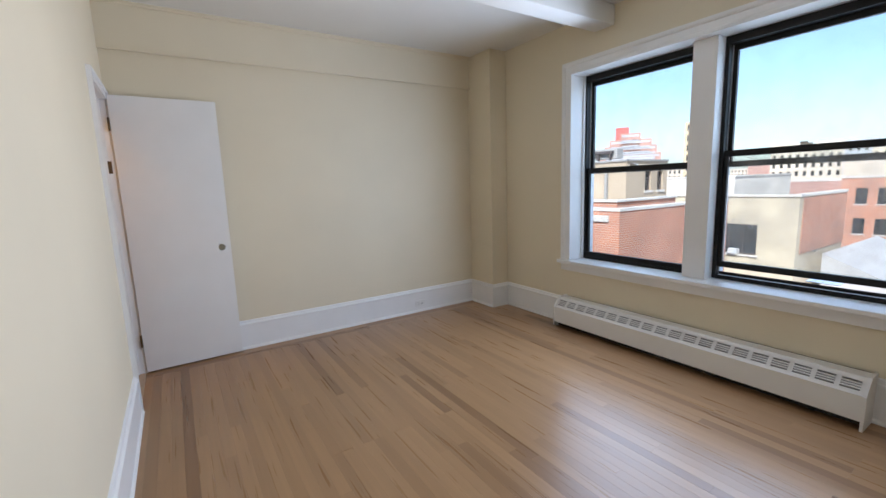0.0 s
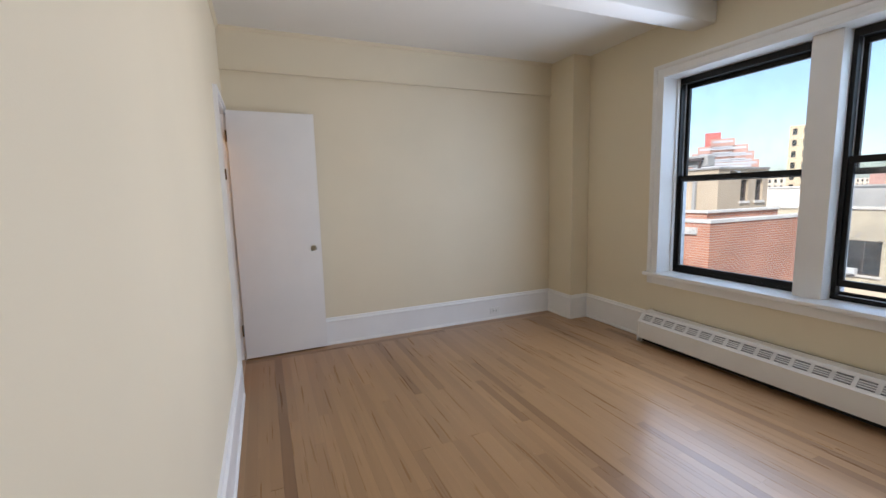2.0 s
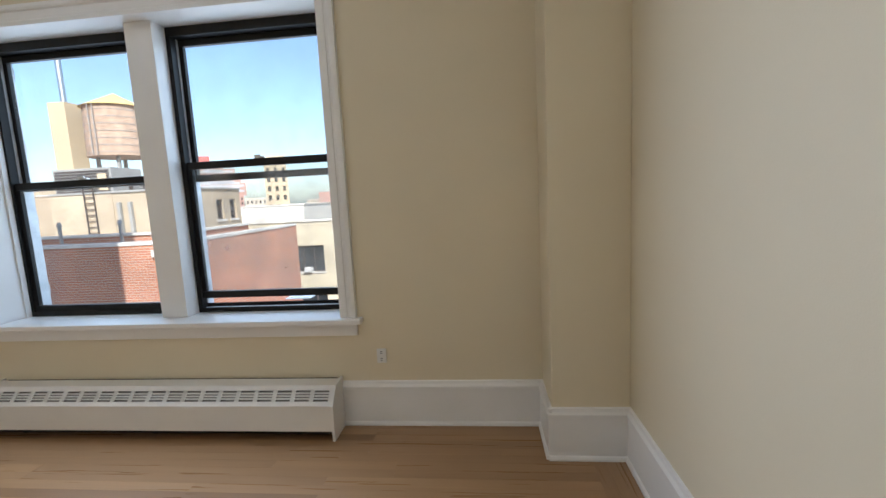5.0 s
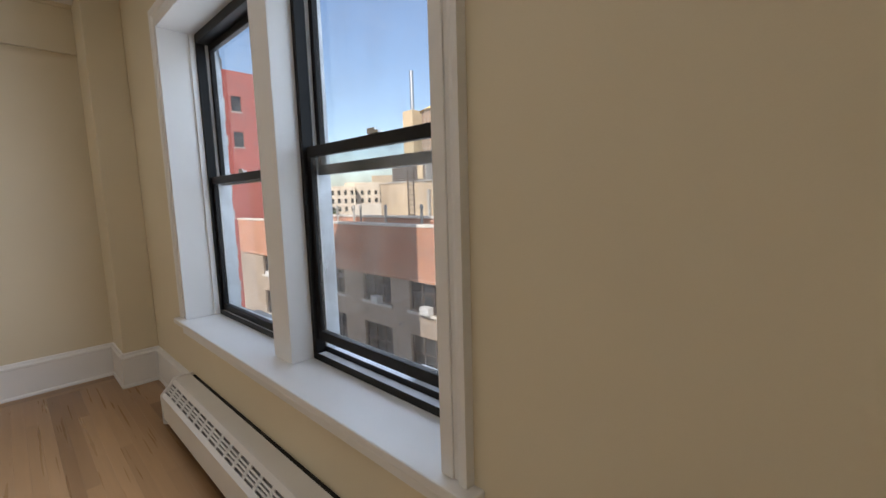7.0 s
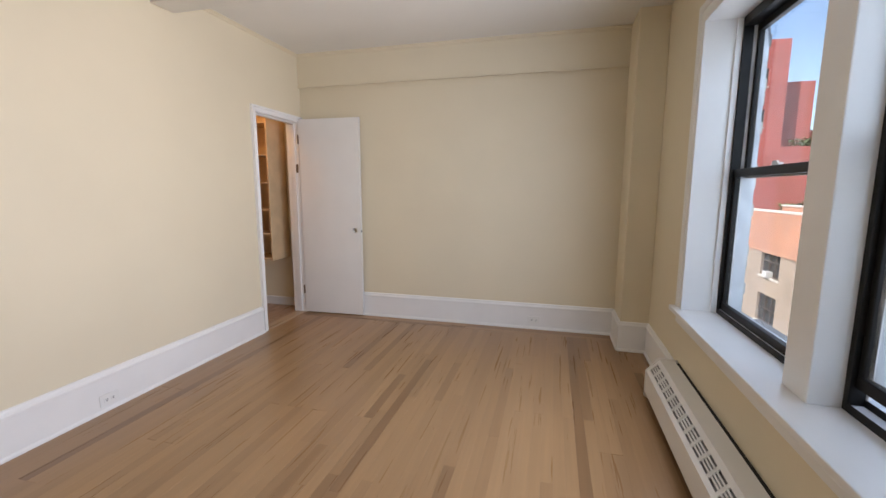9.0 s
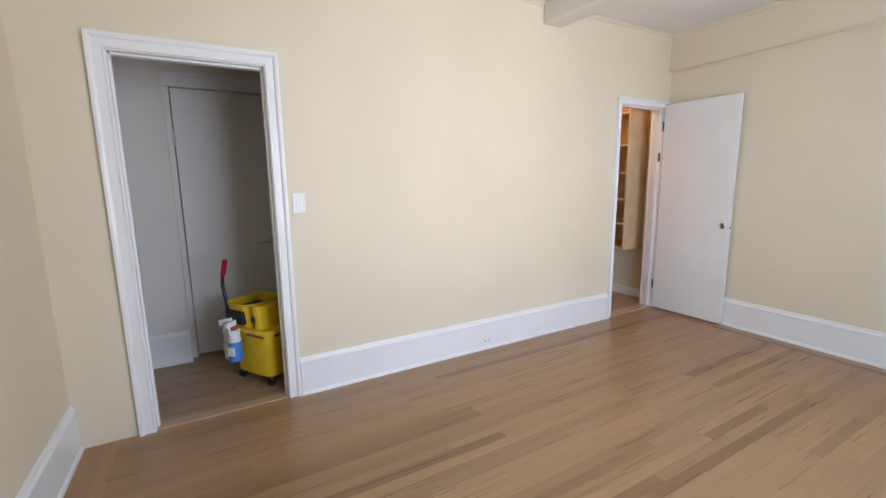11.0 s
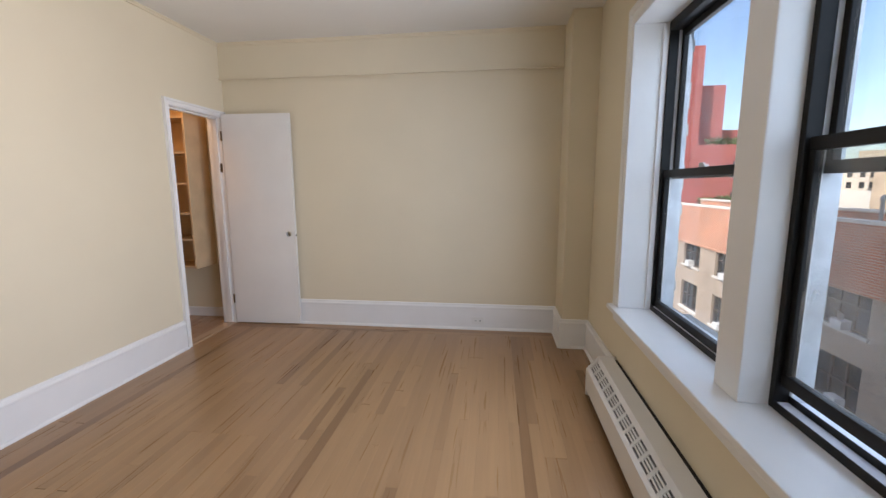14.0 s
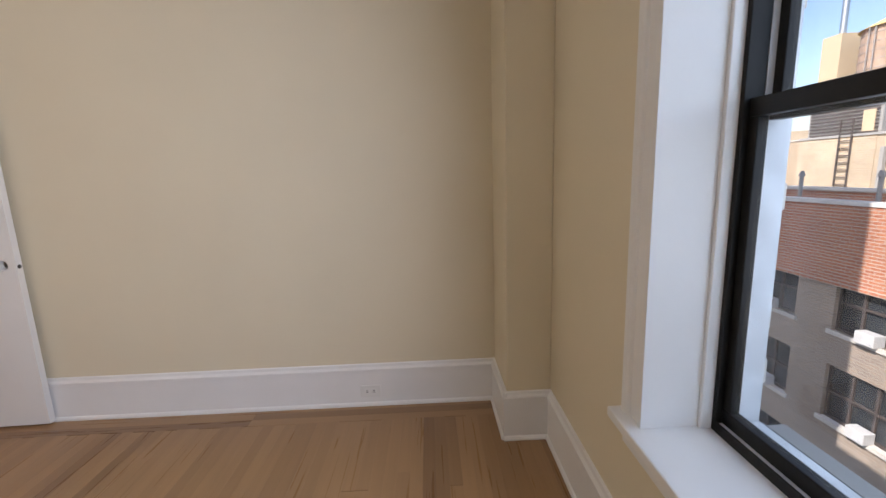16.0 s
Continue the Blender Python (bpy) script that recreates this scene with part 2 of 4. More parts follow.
REDST = material("red_painted_brick", (0.42, 0.12, 0.10), 0.85, vary=0.1, scale=0.5, fine=15, bump=0.1)
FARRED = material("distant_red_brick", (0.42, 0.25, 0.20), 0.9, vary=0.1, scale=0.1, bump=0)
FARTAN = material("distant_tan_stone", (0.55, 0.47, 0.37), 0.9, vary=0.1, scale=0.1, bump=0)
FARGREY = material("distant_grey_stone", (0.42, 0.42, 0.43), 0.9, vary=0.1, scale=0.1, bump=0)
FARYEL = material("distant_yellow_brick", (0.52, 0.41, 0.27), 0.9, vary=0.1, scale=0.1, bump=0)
STONE = material("pale_coping_stone", (0.58, 0.54, 0.48), 0.85, vary=0.12, scale=2, fine=30, bump=0.1)
ROOF = material("silver_roofing", (0.40, 0.39, 0.37), 0.8, vary=0.15, scale=0.4, fine=10, bump=0.1)
PANE_DARK = material("dark_window_glass", (0.03, 0.035, 0.04), 0.08, vary=0.4, scale=0.7, bump=0)
WFRAME = material("brown_window_frame", (0.07, 0.055, 0.05), 0.6, bump=0)
ACWHITE = material("white_ac_casing", (0.55, 0.54, 0.52), 0.5, vary=0.06, bump=0)
TANKWOOD = material("weathered_tank_wood", (0.40, 0.28, 0.20), 0.9, vary=0.2, scale=2, fine=20, bump=0.2)
TANKROOF = material("tank_roof_ochre", (0.60, 0.44, 0.18), 0.8, vary=0.12, scale=1, bump=0)
LEAF = material("terrace_foliage", (0.07, 0.11, 0.03), 0.8, vary=0.4, scale=8, bump=0, random_tone=0.3)
ASPHALT = material("asphalt", (0.06, 0.06, 0.062), 0.9, vary=0.2, scale=0.3, fine=20, bump=0.1)
# 0.10 puts the outdoor glare's haze into the pane; 0.34 adds dust
GLASS, DUSTHAZEGLASS = glass_material("window_glass", 0.10), glass_material("dusty_hazed_window_glass", 0.34)


# ---- mesh helpers ----
def cuboid(bm, x0, x1, y0, y1, z0, z1, bevel=0.0):
    r = bmesh.ops.create_cube(bm, size=1.0)
    vs = r["verts"]
    for v in vs:
        v.co = Vector(((x0 + x1) / 2 + v.co.x * (x1 - x0), (y0 + y1) / 2 + v.co.y * (y1 - y0), (z0 + z1) / 2 + v.co.z * (z1 - z0)))
    if bevel:
        es = list({e for v in vs for e in v.link_edges})
        bmesh.ops.bevel(bm, geom=es, offset=bevel, segments=2, affect="EDGES", profile=0.6)
    return bm


def boxes(*rows, bevel=0.0):
    bm = bmesh.new()
    for r in rows:
        cuboid(bm, *r, bevel=bevel)
    return bm


def barrel(bm, p0, p1, r0, r1=None, n=20):
    """A cylinder or cone from p0 to p1."""
    p0, p1 = Vector(p0), Vector(p1)
    r1 = r0 if r1 is None else r1
    turn = (p1 - p0).to_track_quat("Z", "Y").to_matrix().to_4x4()
    bmesh.ops.create_cone(bm, cap_ends=True, segments=n, radius1=r0, radius2=max(r1, 1e-4), depth=(p1 - p0).length,
                          matrix=Matrix.Translation((p0 + p1) / 2) @ turn)
    return bm


def mesh_of(name, bm, mat, smooth=False):
    me = bpy.data.meshes.new(name)
    bmesh.ops.recalc_face_normals(bm, faces=bm.faces)
    bm.to_mesh(me)
    bm.free()
    me.materials.append(mat)
    if smooth:
        for p in me.polygons:
            p.use_smooth = True
        me.set_sharp_from_angle(angle=radians(35))
    return me


def part(name, bm, mat, parent, label="", smooth=False):
    ob = new(name, mesh_of(name, bm, mat, smooth))
    ob.parent = parent
    if label:
        tagged(ob, label)
    return ob


def thing(name, label, category, at=(0, 0, 0), group="", kind=""):
    ob = new(name)
    ob.matrix_basis = Matrix.Translation(at)
    ob.empty_display_size = 0.1
    return tagged(ob, label, category, group, kind)


def solid(name, bm, mat, label, category, kind="", smooth=False, group=""):
    return tagged(new(name, mesh_of(name, bm, mat, smooth)), label, category, group, kind)


def pierced(u0, u1, z0, z1, holes):
    """The rectangles left of u0..u1, z0..z1 round the holes (u0, u1, z0, z1)."""
    us = sorted({u0, u1, *[h[0] for h in holes], *[h[1] for h in holes]})
    out = []
    for a, b in zip(us, us[1:]):
        cut = sorted((h[2], h[3]) for h in holes if h[0] < b - 1e-6 and h[1] > a + 1e-6)
        z = z0
        for c, d in cut:
            if c > z + 1e-6:
                out.append((a, b, z, c))
            z = d
        if z < z1 - 1e-6:
            out.append((a, b, z, z1))
    return out


def profile_run(bm, outline, p0, p1, out):
    """Sweeps an outline of (away from the wall, up) from p0 to p1 along a wall; out: the way off the wall."""
    p0, p1, out = Vector(p0), Vector(p1), Vector(out)
    ends = [[bm.verts.new(p + out * a + Vector((0, 0, z))) for a, z in outline] for p in (p0, p1)]
    n = len(outline)
    for k in range(n):
        bm.faces.new((ends[0][k], ends[0][(k + 1) % n], ends[1][(k + 1) % n], ends[1][k]))
    bm.faces.new(ends[0])
    bm.faces.new(ends[1][::-1])
    return bm


# ---- the room's shell ----
N, S, H, E0, E1 = 5.0, 0.24, 2.68, 3.375, 3.665
CLO = (4.285, 4.93, 0.0, 2.01)
ENT = (0.58, 1.285, 0.0, 1.99)
WIN = (1.62, 3.765, 0.585, 2.27)

bm = boxes(*[(-0.12, 0.0, a, b, c, d) for a, b, c, d in pierced(S - 0.1, N, 0.0, H, [CLO, ENT])])
solid("wall_west", bm, CREAM, "cream painted plaster wall with two doorways", "wall", "structure")
bm = boxes(*[(E0, E1 - 0.12, a, b, c, d) for a, b, c, d in pierced(S - 0.1, N + 0.1, 0.0, H, [WIN])])
solid("wall_east", bm, CREAM, "cream painted plaster wall round the double window", "wall", "structure")
bm = boxes(*[(E1 - 0.118, E1, a, b, c, d) for a, b, c, d in pierced(-9.0, 12.0, -24.0, 3.4, [(1.64, 3.755, 0.54, 2.275)])])
outside = solid("wall_outside", bm, WHITEBRICK, "pale painted brick outer face of the building", "wall", "structure")
solid("wall_north", boxes((-0.12, E0, N, N + 0.1, 0, H)), CREAM, "cream painted plaster wall behind the open door", "wall", "structure")
bm = boxes((0.0, 3.165, N - 0.028, N - 0.0, 2.358, H))
solid("wall_north_lintel", bm, CREAM, "cream plaster band standing slightly proud along the wall top", "lintel", "structure")
bm = boxes((0.0, 3.165, N - 0.046, N - 0.028, 2.351, 2.365), bevel=0.002)
solid("picture_rail", bm, CREAM, "thin cream picture rail along the plaster band", "rail", "structure")
solid("wall_south", boxes((-0.12, E0, S - 0.1, S, 0, H)), CREAM, "cream painted plaster wall with a cut box hole", "wall", "structure")
solid("pilaster_north", boxes((3.16, E0, 4.62, N, 0, H), bevel=0.006), CREAM, "cream plaster pier in the room corner", "pier", "structure")
solid("pilaster_south", boxes((3.08, E0, S, 0.59, 0, H), bevel=0.006), CREAM, "cream plaster pier in the room corner", "pier", "structure")
solid("ceiling", boxes((-0.12, E0 + 0.3, S - 0.1, N + 0.1, H, H + 0.12)), CEIL, "white painted plaster ceiling", "ceiling", "structure")
solid("building_roof", boxes((-8.0, E1, -9, 12, 3.2, 3.4)), ROOF, "flat roof of the building overhead", "roof", "structure")

# ceiling beam with swept haunch where it meets the window wall
bm = bmesh.new()
cuboid(bm, 0.0, E0, 3.335, 3.525, 2.525, H, bevel=0.02)
solid("ceiling_beam", bm, CEIL, "white plastered ceiling beam spanning the room", "beam", "structure", smooth=True)
bm = bmesh.new()
cove = [(0, 0), (0.022, 0), (0.022, -0.006), (0.012, -0.012), (0.010, -0.022), (0.0, -0.026)]
for p0, p1, o in (((0, S, H), (0, 3.335, H), (1, 0, 0)), ((0, 3.525, H), (0, N - 0.028, H), (1, 0, 0)), ((0.02, N - 0.028, H), (3.16, N - 0.028, H), (0, -1, 0)),
                  ((0.0, S, H), (3.08, S, H), (0, 1, 0))):
    profile_run(bm, cove, p0, p1, o)
solid("cornice_trim", bm, CREAM, "thin cream picture moulding under the ceiling", "trim", "structure")

# skirting
SKIRT = [(0, 0), (0.030, 0.0), (0.030, 0.010), (0.026, 0.018), (0.019, 0.022), (0.018, 0.205), (0.024, 0.209), (0.024, 0.222), (0.014, 0.232), (0.010, 0.246), (0.0, 0.25)]


def skirting(*runs):
    bm = bmesh.new()
    for p0, p1, o in runs:
        profile_run(bm, SKIRT, p0, p1, o)
    return solid("baseboard", bm, TRIM, "tall white moulded wooden baseboard along the wall", "baseboard", "structure")


skirting(((0, 1.362, 0), (0, 4.228, 0), (1, 0, 0)))
skirting(((0.03, N, 0), (3.16, N, 0), (0, -1, 0)))
skirting(((3.16, 4.602, 0), (3.16, N, 0), (-1, 0, 0)), ((3.142, 4.62, 0), (E0, 4.62, 0), (0, -1, 0)))
skirting(((E0, 3.80, 0), (E0, 4.605, 0), (-1, 0, 0)), ((E0, 0.59, 0), (E0, 1.688, 0), (-1, 0, 0)))
skirting(((3.062, 0.59, 0), (E0, 0.59, 0), (0, 1, 0)), ((3.08, S, 0), (3.08, 0.608, 0), (-1, 0, 0)))
skirting(((0.0, S, 0), (3.08, S, 0), (0, 1, 0)))

# ---- window ----
win = thing("window_1", "white-trimmed double window with black aluminium sashes", "window", (3.455, 2.69, 0.585), kind="structure")


def wpart(name, bm, mat, parent=win, label="", smooth=False):
    bm.transform(Matrix.Translation(-Vector((3.4, 2.69, 0.585))))
    return part(name, bm, mat, parent, label, smooth)


CY0, CY1, CZ = 1.545, 3.845, 2.36
bm = bmesh.new()
case = [(0, 0), (0.014, 0), (0.018, 0.006), (0.014, 0.014), (0.014, 0.055), (0.022, 0.06), (0.026, 0.072), (0.026, 0.088), (0, 0.09)]


def casing(bm, x, out, y0, y1, z0, ztop, wide, deep=1.0):
    """Moulded casing round an opening in a wall at x: two legs and a head; out: 1 or -1 along x."""
    prof = [(a * deep, b * wide / 0.09) for a, b in case]
    for y, s in ((y0, -1), (y1, 1)):
        rows = []
        for z, grow in ((z0, 0), (ztop, 1)):
            rows.append([bm.verts.new((x + out * a, y + s * b, z + (b if grow else 0))) for a, b in prof])
        k = len(prof)
        for i in range(k):
            bm.faces.new((rows[0][i], rows[0][(i + 1) % k], rows[1][(i + 1) % k], rows[1][i]))
        bm.faces.new(rows[0])
    rows = [[bm.verts.new((x + out * a, y + s * b, ztop + b)) for a, b in prof] for y, s in ((y0, -1), (y1, 1))]
    k = len(prof)
    for i in range(k):
        bm.faces.new((rows[0][i], rows[0][(i + 1) % k], rows[1][(i + 1) % k], rows[1][i]))
    return bm


casing(bm, 3.32, -1, 1.66, 3.755, 0.61, 2.265, 0.09)
wpart("casing", bm, TRIM, label="white moulded window casing")
wpart("sill", boxes((3.262, 3.50, 1.54, 3.865, 0.582, 0.612), bevel=0.006), TRIM, label="deep white painted window sill")
bm = boxes((3.302, 3.32, 1.57, 3.845, 0.512, 0.582), bevel=0.003)
wpart("apron", bm, TRIM)
for y0, y1 in ((1.62, 1.66), (3.745, 3.765)):
    bm = boxes((3.30, 3.50, y0, y1, 0.612, 2.262), bevel=0.002)
    s = 1 if y0 < 2 else -1
    yy = y1 if s > 0 else y0
    cuboid(bm, 3.455, 3.50, min(yy, yy + s * 0.012), max(yy, yy + s * 0.012), 0.612, 2.25, bevel=0.003)
    wpart("jamb_lining", bm, TRIM)
wpart("head_lining", boxes((3.30, 3.50, 1.655, 3.745, 2.25, 2.27), bevel=0.002), TRIM)
wpart("mullion", boxes((3.385, 3.60, 2.605, 2.765, 0.612, 2.25), bevel=0.005), TRIM, label="white boxed mullion between the windows")


def sash(y0, y1, z0, z1, x, rail, parent, glass):
    """One sash of black bars round a pane."""
    s = wpart("sash", boxes((x - 0.014, x + 0.014, y0, y1, z0, z0 + rail), (x - 0.014, x + 0.014, y0, y1, z1 - rail, z1),
                            (x - 0.013, x + 0.013, y0, y0 + 0.027, z0 + rail, z1 - rail), (x - 0.013, x + 0.013, y1 - 0.027, y1, z0 + rail, z1 - rail), bevel=0.003), BLACK, parent)
    p = boxes((x - 0.002, x + 0.002, y0 + 0.024, y1 - 0.024, z0 + rail - 0.004, z1 - rail + 0.004))
    p.transform(Matrix.Translation(-Vector((3.4, 2.69, 0.585))))
    pane = part("pane", p, glass, s)
    pane.visible_shadow = False
    return s


for y0, y1, lift in ((2.765, 3.745, 0.0), (1.655, 2.605, 0.062)):
    f = wpart("window_frame", boxes((3.485, 3.532, y0, y0 + 0.026, 0.612, 2.25), (3.485, 3.532, y1 - 0.026, y1, 0.612, 2.25), (3.485, 3.60, y0 + 0.026, y1 - 0.026, 2.20, 2.25),
                                    (3.485, 3.61, y0 + 0.026, y1 - 0.026, 0.606, 0.634), (3.484, 3.488, y0 + 0.026, y1 - 0.026, 0.634, 0.642), (3.53, 3.534, y0 + 0.026, y1 - 0.026, 0.634, 0.66), bevel=0.002), BLACK, label="black aluminium window frame")
    for xa, xb in ((3.490, 3.528), (3.538, 3.600)):
        wpart("track", boxes((xa, xb, y0 + 0.03, y1 - 0.03, 0.632, 0.638), bevel=0.001), GREYMETAL, f)
    for ya, yb in ((y0, y0 + 0.024), (y1 - 0.024, y1)):
        wpart("outer_frame", boxes((3.534, 3.60, ya, yb, 0.612, 2.25), bevel=0.002), GREYMETAL)
    for ya in (y0 + 0.026, y1 - 0.030):
        wpart("guide_strip", boxes((3.536, 3.545, ya, ya + 0.004, 0.66, 1.39)), PLATE)
    sash(y0 + 0.024, y1 - 0.024, 1.395, 2.205, 3.562, 0.04, win, GLASS)
    sash(y0 + 0.024, y1 - 0.024, 0.634 + lift, 1.445 + lift, 3.515, 0.042, win, DUSTHAZEGLASS if lift else GLASS)
    ym = (y0 + y1) / 2
    wpart("sash_lock", boxes((3.494, 3.515, ym - 0.03, ym + 0.03, 1.445 + lift, 1.455 + lift), (3.498, 3.508, ym - 0.006, ym + 0.035, 1.455 + lift, 1.465 + lift), bevel=0.002), STEEL)
    for yy in (y0 + 0.002, y1 - 0.014):
        wpart("outer_track", boxes((3.60, 3.612, yy, yy + 0.012, 0.56, 2.26)), GREYMETAL)
wpart("outer_sill", boxes((3.60, 3.74, 1.60, 3.79, 0.53, 0.575), bevel=0.006), GREYST, label="weathered stone sill outside the window")
for side, y in ((1, 3.755), (-1, 1.64)):
    for k in range(30):
        deep = 0.10 if k % 2 else 0.21
        inset = 0.010 if k % 2 else 0.016
        y0, y1 = sorted((y - side * inset, y + side * deep))
        brick = new("brick", mesh_of("brick", boxes((3.640, 3.673 + 0.004 * (k % 3), y0, y1, 0.58 + 0.0755 * k, 0.646 + 0.0755 * k), bevel=0.004), STONE))
        brick.parent = outside
# pierced white bracket plate left on the outer sill
bm = boxes(*[(3.69 + c, 3.69 + d, 1.93 + a, 1.93 + b, 0.0, 0.004) for a, b, c, d in pierced(0.0, 0.16, 0.0, 0.10, [(0.03 + 0.045 * i, 0.045 + 0.045 * i, 0.02 + 0.04 * j, 0.035 + 0.04 * j) for i in range(3) for j in range(2)])])
bm.transform(Matrix.Translation((-0.085, 0, 0.664)) )
solid("bracket_plate", bm, PLATE, "pierced white metal plate lying on the window track", "bracket")

# ---- heating cover under the window ----
rad = thing("radiator_cover", "long white metal baseboard heater under the window", "radiator", (3.295, 2.73, 0.0))
RO = -Vector((3.24, 2.74, 0.0))


def rpart(name, bm, mat, label="", smooth=False):
    bm.transform(Matrix.Translation(RO))
    return part(name, bm, mat, rad, label, smooth)


RY0, RY1 = 1.70, 3.785
rpart("front_panel", boxes((3.142, 3.150, RY0, RY1, 0.050, 0.192), bevel=0.002), RADIATOR)
bm = bmesh.new()
P, Q = Vector((3.146, 0, 0.190)), Vector((3.214, 0, 0.268))
way = (Q - P).normalized()
off = Vector((-way.z, 0, way.x)) * 0.003


def slope_bar(bm, a0, a1, y0, y1):
    v = []
    for y in (y0, y1):
        for a, s in ((a0, 1), (a1, 1), (a1, -1), (a0, -1)):
            p = P + way * a + off * s
            v.append(bm.verts.new((p.x, y, p.z)))
    for q in ((0, 1, 2, 3), (7, 6, 5, 4), (0, 4, 5, 1), (1, 5, 6, 2), (2, 6, 7, 3), (3, 7, 4, 0)):
        bm.faces.new([v[i] for i in q])


L = (Q - P).length
slope_bar(bm, -0.002, 0.022, RY0, RY1)
slope_bar(bm, 0.080, L + 0.002, RY0, RY1)
step = (RY1 - RY0 - 0.02) / 20
for k in range(21):
    y = RY0 + 0.01 + k * step
    slope_bar(bm, 0.022, 0.080, y - 0.011, y + 0.011)
for k in range(3):
    slope_bar(bm, 0.033 + k * 0.0145, 0.040 + k * 0.0145, RY0, RY1)
rpart("grille", bm, RADIATOR, "slotted sloping white grille")
bm = bmesh.new()
off = Vector((-way.z, 0, way.x)) * 0.001
P = P + Vector((way.z, 0, -way.x)) * 0.018
slope_bar(bm, 0.0, L, RY0, RY1)
rpart("damper", bm, GREYST, "grey metal damper behind the grille")
rpart("top_panel", boxes((3.212, 3.300, RY0, RY1, 0.265, 0.273), bevel=0.002), RADIATOR)
rpart("back_panel", boxes((3.290, 3.298, RY0, RY1, 0.03, 0.264)), DARKGAP)
# black block reaches near the floor to paint the shade under the panel
rpart("duct_and_shade", boxes((3.190, 3.285, RY0 + 0.004, RY1 - 0.004, 0.010, 0.185)), DARKGAP, "black heating element block, drawn down as shade under the panel")
# black strip stands for the shade between cover top and wall
rpart("top_gap_shade", boxes((3.298, 3.319, RY0 + 0.02, RY1 - 0.02, 0.250, 0.268)), DARKGAP)
for y0 in (RY0 - 0.012, RY1 - 0.002):
    bm = bmesh.new()
    pts = [(3.136, 0.0), (3.136, 0.190), (3.208, 0.275), (3.316, 0.278), (3.316, 0.0)] if y0 < 2 else [(3.138, 0.02), (3.138, 0.190), (3.208, 0.275), (3.316, 0.278), (3.316, 0.0), (3.18, 0.0)]
    lo = [bm.verts.new((x, y0, z)) for x, z in pts]
    hi = [bm.verts.new((x, y0 + 0.014, z)) for x, z in pts]
    k = len(pts)
    bm.faces.new(lo)
    bm.faces.new(hi[::-1])
    for i in range(k):
        bm.faces.new((lo[i], lo[(i + 1) % k], hi[(i + 1) % k], hi[i]))
    rpart("end_cap", bm, RADIATOR)
for y in (1.9, 2.74, 3.55):
    rpart("foot", boxes((3.20, 3.28, y, y + 0.03, 0.0, 0.07)), DARKGAP)


# ---- doors ----
def casing_thing(name, y0, y1, ztop, wide, label):
    bm = casing(bmesh.new(), 0.0, 1, y0, y1, 0.0, ztop, wide)
    casing(bm, -0.12, -1, y0, y1, 0.0, ztop, wide)
    t = solid(name, bm, TRIM, label, "door frame", "structure")
    j = boxes((-0.125, 0.006, y0 - 0.014, y0 + 0.004, 0, ztop), (-0.125, 0.006, y1 - 0.004, y1 + 0.014, 0, ztop), (-0.125, 0.006, y0, y1, ztop - 0.004, ztop + 0.014),
              (-0.07, -0.03, y0 + 0.004, y0 + 0.016, 0, ztop - 0.004), (-0.07, -0.03, y1 - 0.016, y1 - 0.004, 0, ztop - 0.004), (-0.07, -0.03, y0, y1, ztop - 0.016, ztop - 0.004), bevel=0.0015)
    part("jamb", j, TRIM, t)
    return t


clo_frame = casing_thing("door_frame_1", CLO[0], CLO[1], CLO[3], 0.055, "white moulded frame of the closet doorway")
casing_thing("door_frame_2", ENT[0], ENT[1], ENT[3], 0.075, "white moulded frame of the hall doorway")


def door_leaf(bm, wide, tall, thick, holes):
    """A slab, x along its width, y through it, with round holes (x, z, radius) bored through."""
    loops = []
    corner = [bm.verts.new((x, 0, z)) for x, z in ((0, 0), (wide, 0), (wide, tall), (0, tall))]
    es = [bm.edges.new((corner[i], corner[(i + 1) % 4])) for i in range(4)]
    for hx, hz, r in holes:
        ring = [bm.verts.new((hx + r * math.cos(a * math.tau / 24), 0, hz + r * math.sin(a * math.tau / 24))) for a in range(24)]
        es += [bm.edges.new((ring[i], ring[(i + 1) % 24])) for i in range(24)]
    bmesh.ops.triangle_fill(bm, edges=es, use_beauty=True)
    r = bmesh.ops.extrude_face_region(bm, geom=list(bm.faces))
    bmesh.ops.translate(bm, verts=[v for v in r["geom"] if isinstance(v, bmesh.types.BMVert)], vec=(0, thick, 0))
    return bm


DW = 0.665
hinge, latch = Vector((0.018, 4.916, 0)), Vector((0.683, 4.935, 0))
turn = math.degrees(math.atan2(latch.y - hinge.y, latch.x - hinge.x))
door = thing("door_1", "white flush closet door standing open, bored without a knob", "door", kind="structure")
door.matrix_basis = pose(hinge.x, hinge.y, 0.012, 0, 0, turn)
leaf = part("door_leaf", door_leaf(bmesh.new(), DW, 2.025, 0.035, [(DW - 0.065, 0.895, 0.026)]), DOOR, door)
part("latch_hole", barrel(bmesh.new(), (DW - 0.004, 0.0175, 0.885), (DW + 0.0015, 0.0175, 0.885), 0.011, n=16), SLOT, door)
for z in (0.20, 1.78):
    bm = boxes((-0.010, -0.002, 0.004, 0.03, z, z + 0.09), bevel=0.001)
    barrel(bm, (-0.008, -0.004, z), (-0.008, -0.004, z + 0.09), 0.006, n=10)
    part("hinge", bm, BRASS, door, "tarnished painted-over hinge")
solid("hinge_mortise", boxes((-0.05, -0.008, 4.922, 4.9255, 1.50, 1.585), (-0.04, -0.018, 4.919, 4.922, 1.515, 1.535), (-0.04, -0.018, 4.919, 4.922, 1.55, 1.57)), BRASS, "old brass latch keep on the closet jamb", "hinge")

